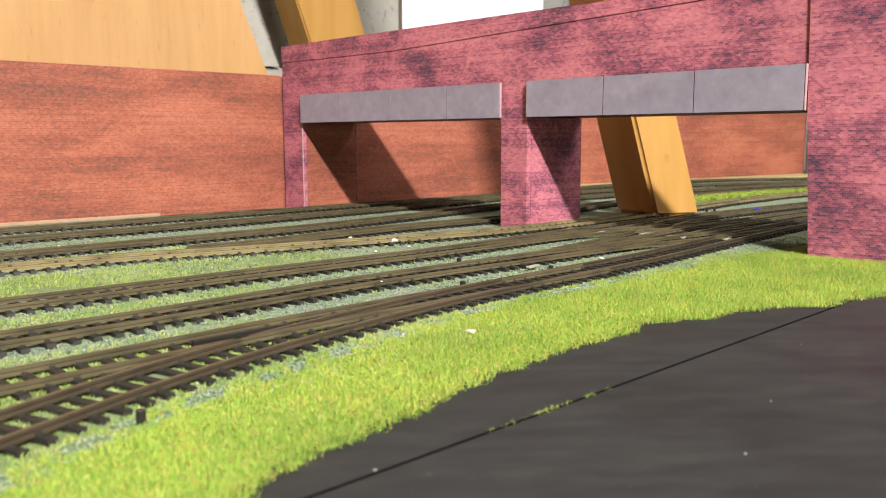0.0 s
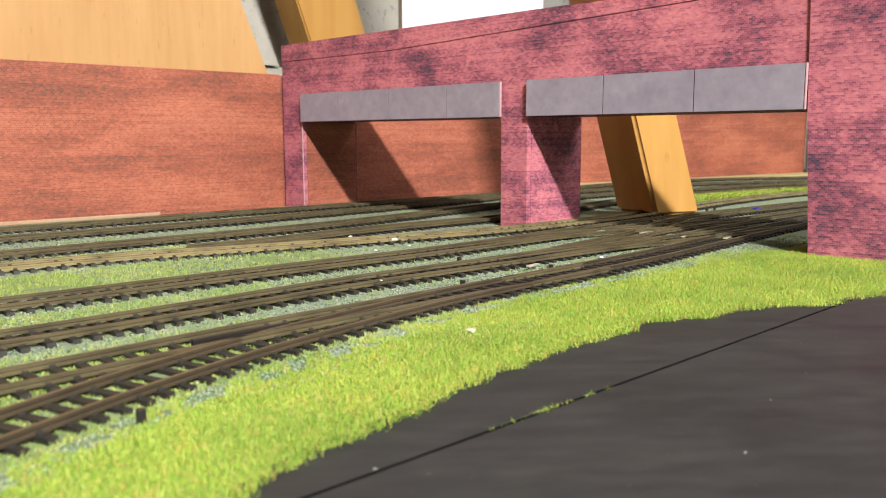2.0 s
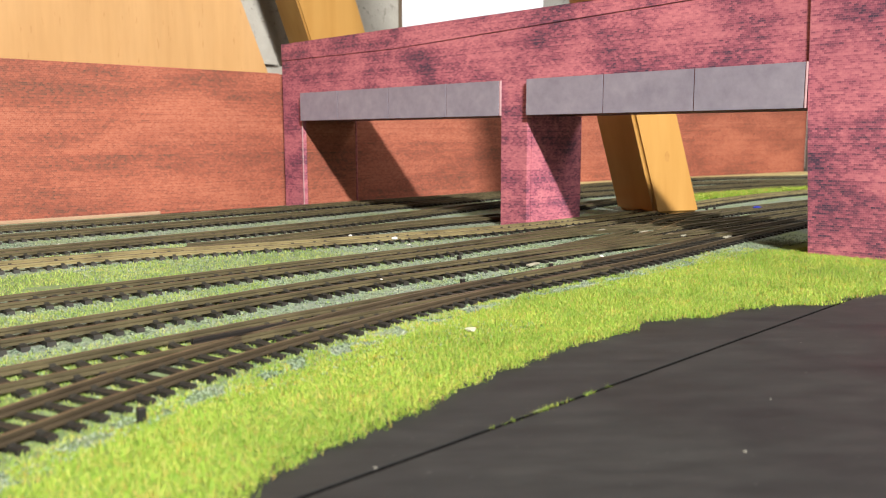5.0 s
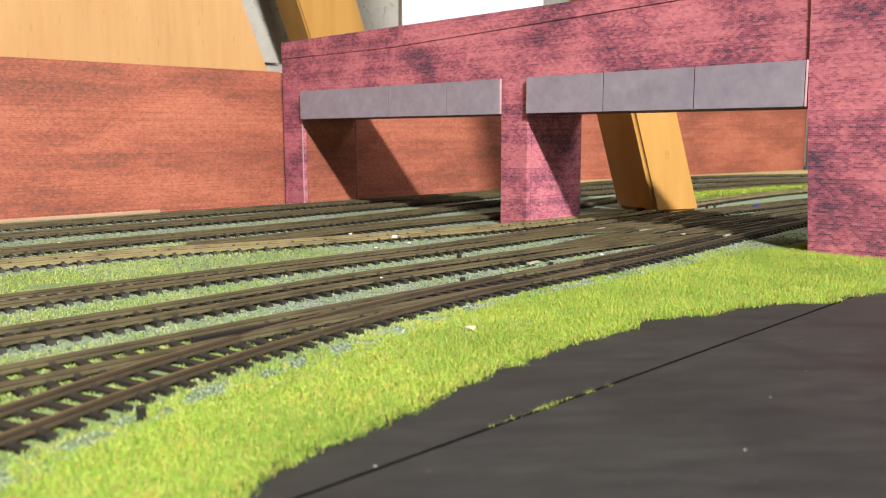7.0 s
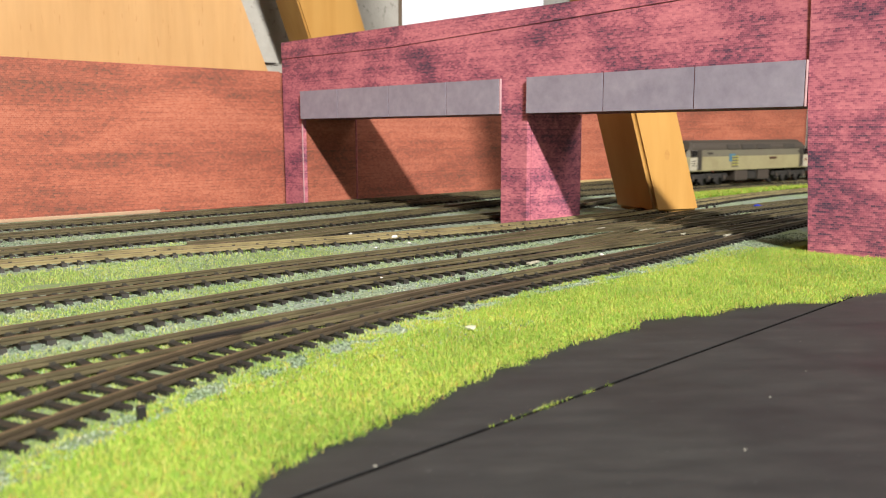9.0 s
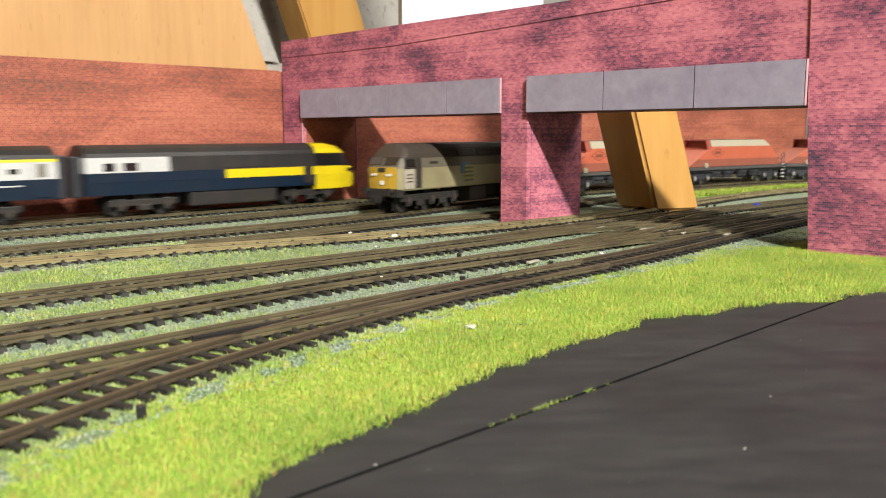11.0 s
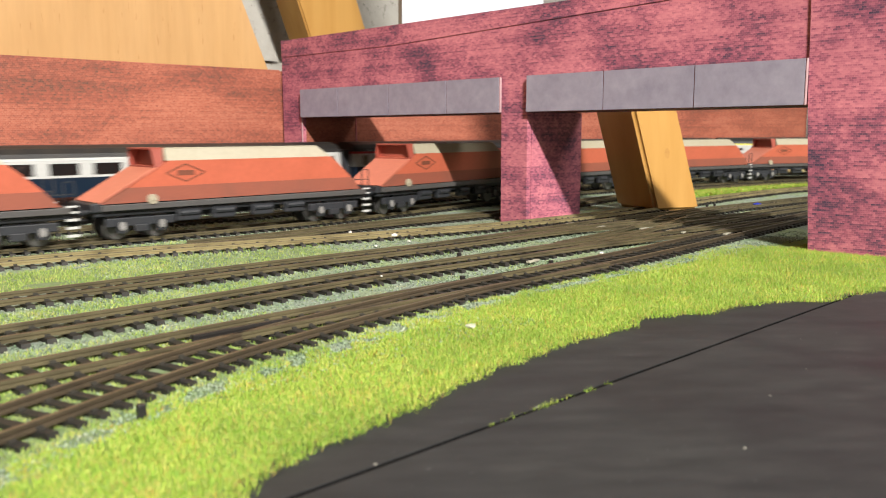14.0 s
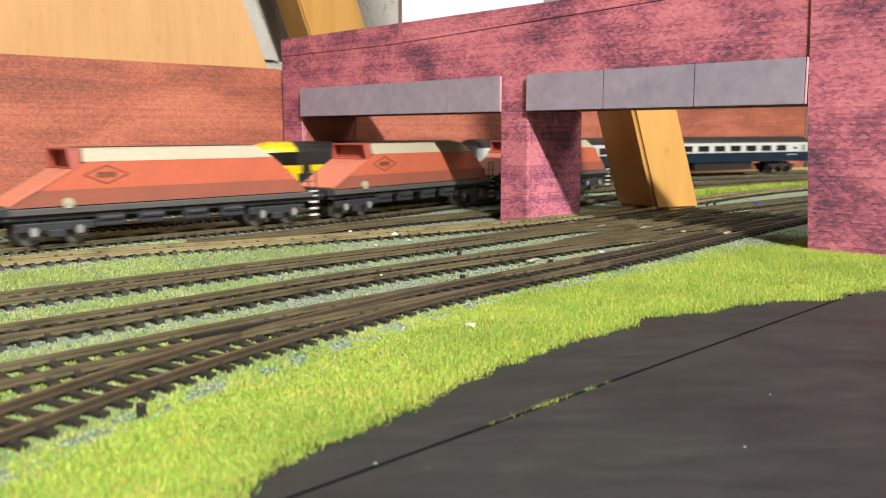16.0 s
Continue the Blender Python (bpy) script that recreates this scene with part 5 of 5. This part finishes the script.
def power_car():
    th = thing("power_car", "yellow-nosed dark blue model high speed power car", "model power car", "passenger train")
    W = 0.0178
    tail, nose0 = -0.116, 0.072

    def hull(name, z0, w0, z1, w1, x0, x1, material, lab=""):
        return skin(name, [[(x0, -w0, z0), (x1, -w0, z0), (x1, w0, z0), (x0, w0, z0)], [(x0, -w1, z1), (x1, -w1, z1), (x1, w1, z1), (x0, w1, z1)]], material, th, lab)

    hull("lower_side", 0.0130, 0.0172, 0.0225, W, tail, nose0, M_BLUE)
    hull("yellow_side", 0.0226, W, 0.0300, W, tail + 0.105, nose0, M_BRIGHT_YELLOW, "bright yellow side band")
    hull("blue_side", 0.0226, W, 0.0300, W, tail, tail + 0.1049, M_BLUE)
    hull("upper_side", 0.0301, W, 0.0418, W * 0.965, tail + 0.060, nose0, M_ROOF, "blue-black upper side")
    hull("guard_side", 0.0301, W, 0.0418, W * 0.965, tail, tail + 0.0599, M_WHITE, "pale grey guard compartment")
    bm = bmesh.new()
    prof = [(W * 0.965, 0.0419), (W * 0.90, 0.0450), (W * 0.68, 0.0487), (W * 0.36, 0.0508), (0, 0.0514)]
    prof = prof + [(-y, z) for y, z in prof[-2::-1]]
    prism(bm, [(tail, y, z) for y, z in prof], [(nose0, y, z) for y, z in prof])
    part("roof", bm, M_ROOF, th, "black curved roof")

    def cone(name, stations, material, lab):
        """Part of the tapering nose: stations of x and rings of half width and height."""
        bm = bmesh.new()
        loops = []
        for x, ring in stations:
            loops.append([bm.verts.new((x, y, z)) for y, z in ring + [(-y, z) for y, z in ring[::-1] if y > 1e-6]])
        n = len(loops[0])
        for a, b in zip(loops, loops[1:]):
            for i in range(n):
                bm.faces.new((a[i], a[(i + 1) % n], b[(i + 1) % n], b[i]))
        bm.faces.new(loops[0][::-1])
        bm.faces.new(loops[-1])
        return part(name, bm, material, th, lab, False)

    cone("nose_lower", [(nose0 + 0.0002, [(0.0172, 0.0100), (W, 0.0225), (W, 0.0300)]), (0.098, [(0.0160, 0.0100), (0.0172, 0.0225), (0.0170, 0.0300)]), (0.112, [(0.0130, 0.0105), (0.0142, 0.0215), (0.0132, 0.0292)]),
                        (0.1175, [(0.0085, 0.0120), (0.0092, 0.0205), (0.0085, 0.0270)])], M_BRIGHT_YELLOW, "bright yellow wedge nose")
    cone("cab_glass", [(nose0 + 0.0002, [(W, 0.0301), (W * 0.965, 0.0419)]), (0.090, [(W * 0.97, 0.0301), (W * 0.92, 0.0419)]), (0.099, [(0.0168, 0.0301), (0.0152, 0.0417)]), (0.1055, [(0.0152, 0.0298), (0.0118, 0.0412)]), (0.1125, [(0.0124, 0.0293), (0.0105, 0.0315)])], M_PANE, "black wrap-round windscreen")
    cone("cab_roof", [(nose0 + 0.0002, [(W * 0.965, 0.0420), (W * 0.88, 0.0462), (W * 0.5, 0.0505), (0.0, 0.0514)]), (0.090, [(W * 0.93, 0.0420), (W * 0.84, 0.0460), (W * 0.5, 0.0503), (0.0, 0.0511)]),
                      (0.099, [(0.0154, 0.0418), (0.0142, 0.0448), (0.0085, 0.0480), (0.0, 0.0487)]), (0.1060, [(0.0120, 0.0413), (0.0105, 0.0425), (0.0060, 0.0438), (0.0, 0.0442)])], M_BRIGHT_YELLOW, "bright yellow cab roof")
    for s in (-1, 1):
        bar_plate("side_window", tail + 0.012, tail + 0.020, s, W + 0.0001, 0.0315, 0.0375, M_PANE, th, "", 0.0003, 0.0002)
        bar_plate("side_window", tail + 0.026, tail + 0.036, s, W + 0.0001, 0.0315, 0.0375, M_PANE, th, "", 0.0003, 0.0002)
        bar_plate("side_grille", -0.02, 0.03, s, W + 0.0001, 0.0315, 0.0400, M_ROOF, th, "", 0.0003, 0.0003)
        bar_plate("cab_door", 0.060, 0.0685, s, W + 0.0001, 0.0150, 0.0400, M_ROOF, th, "", 0.0003, 0.0003)
        bar_plate("headlamp_cluster", 0.106, 0.113, s, 0.0149, 0.0245, 0.0275, M_PANE, th, "", 0.0012, 0.0)
        part("skirt_box", bb(-0.04, 0.035, *sorted((s * 0.009, s * 0.0160)), 0.0040, 0.0129, 0.001), M_ROOF, th)
    part("gangway", bb(tail - 0.006, tail, -0.0095, 0.0095, 0.0120, 0.0430, 0.001), M_FRAME, th, "dark grey corridor bellows")
    for x in (-0.075, 0.068):
        bogie(th, x, 2, 0.0340, M_ROOF, 0.050, 0.0145, 0.0066, 0.0125)
    return th


loco = locomotive()
hoppers = [hopper()]
hoppers += [copy_thing(hoppers[0], pose(0, 0, 0)) for k in range(5)]
coaches = [coach(M_STRIPE_Y, "blue and grey model coach with a yellow roof stripe")]
coaches.append(copy_thing(coaches[0], pose(0, 0, 0)))
coaches.append(coach(M_STRIPE_R, "blue and grey model buffet coach with a red stripe"))
coaches.append(coach(M_WHITE, "blue and grey model coach with a dark roof"))
coaches.append(copy_thing(coaches[3], pose(0, 0, 0)))
power_front = power_car()
for src in (loco, hoppers[0], coaches[0], coaches[2], coaches[3], power_front):
    for ob in src.children_recursive:
        mid = sum(v.co.x for v in ob.data.vertices) / len(ob.data.vertices)
        for v in ob.data.vertices:
            v.co.z = v.co.z * 1.24 if v.co.z < 0.0135 else 0.0045 + v.co.z * 0.905
            if ob.name.startswith("wheelset"):
                v.co.x = mid + (v.co.x - mid) * 1.16
power_rear = copy_thing(power_front, pose(0, 0, 0))

# ---- what moves ----
FREIGHT_SPEED, EXPRESS_SPEED = 0.219, 0.404


def along(path, s, half, flip):
    """The pose of a vehicle whose middle is s along the line, riding on its two bogies."""
    a, b = on(path, s - half), on(path, s + half)
    c, d = (a + b) / 2, b - a
    return pose(c[0], c[1], RAIL_TOP, 0, 0, math.degrees(math.atan2(d[1], d[0])) + (180 if flip else 0))


def eased(t, start, rise, speed):
    """Way gone by t for a train that stands until start, then gathers speed over rise seconds."""
    q = min(max(t - start, 0.0), rise)
    return speed * (q * q / (2 * rise) + max(t - start - rise, 0.0))


def run(vehicle, path, offset, half, lead, flip, steps=0.25):
    rows = [(k * steps, along(path, lead(k * steps) + offset, half, flip)) for k in range(int(16 / steps) + 1)]
    walk(vehicle, rows)


def freight_front(t):
    """The locomotive's nose, coming down the line."""
    return 0.303 + FREIGHT_SPEED * 11.3 - eased(t, 4.0, 2.0, FREIGHT_SPEED) - FREIGHT_SPEED * 5.0


def express_front(t):
    return 0.543 - EXPRESS_SPEED * 11.3 + eased(t, 5.0, 2.0, EXPRESS_SPEED) + EXPRESS_SPEED * 6.0


def motions():
    run(loco, LINE_3, 0.1175, 0.078, freight_front, True)
    for k, wagon in enumerate(hoppers):
        run(wagon, LINE_3, 0.334 + 0.1965 * k, 0.0665, freight_front, True)
    run(power_front, LINE_1, -0.1175, 0.072, express_front, False)
    for k, car in enumerate(coaches):
        run(car, LINE_1, -0.243 - 0.1625 - 0.327 * k, 0.107, express_front, False)
    run(power_rear, LINE_1, -0.243 - 0.327 * 5 - 0.133, 0.072, express_front, True)


motions()
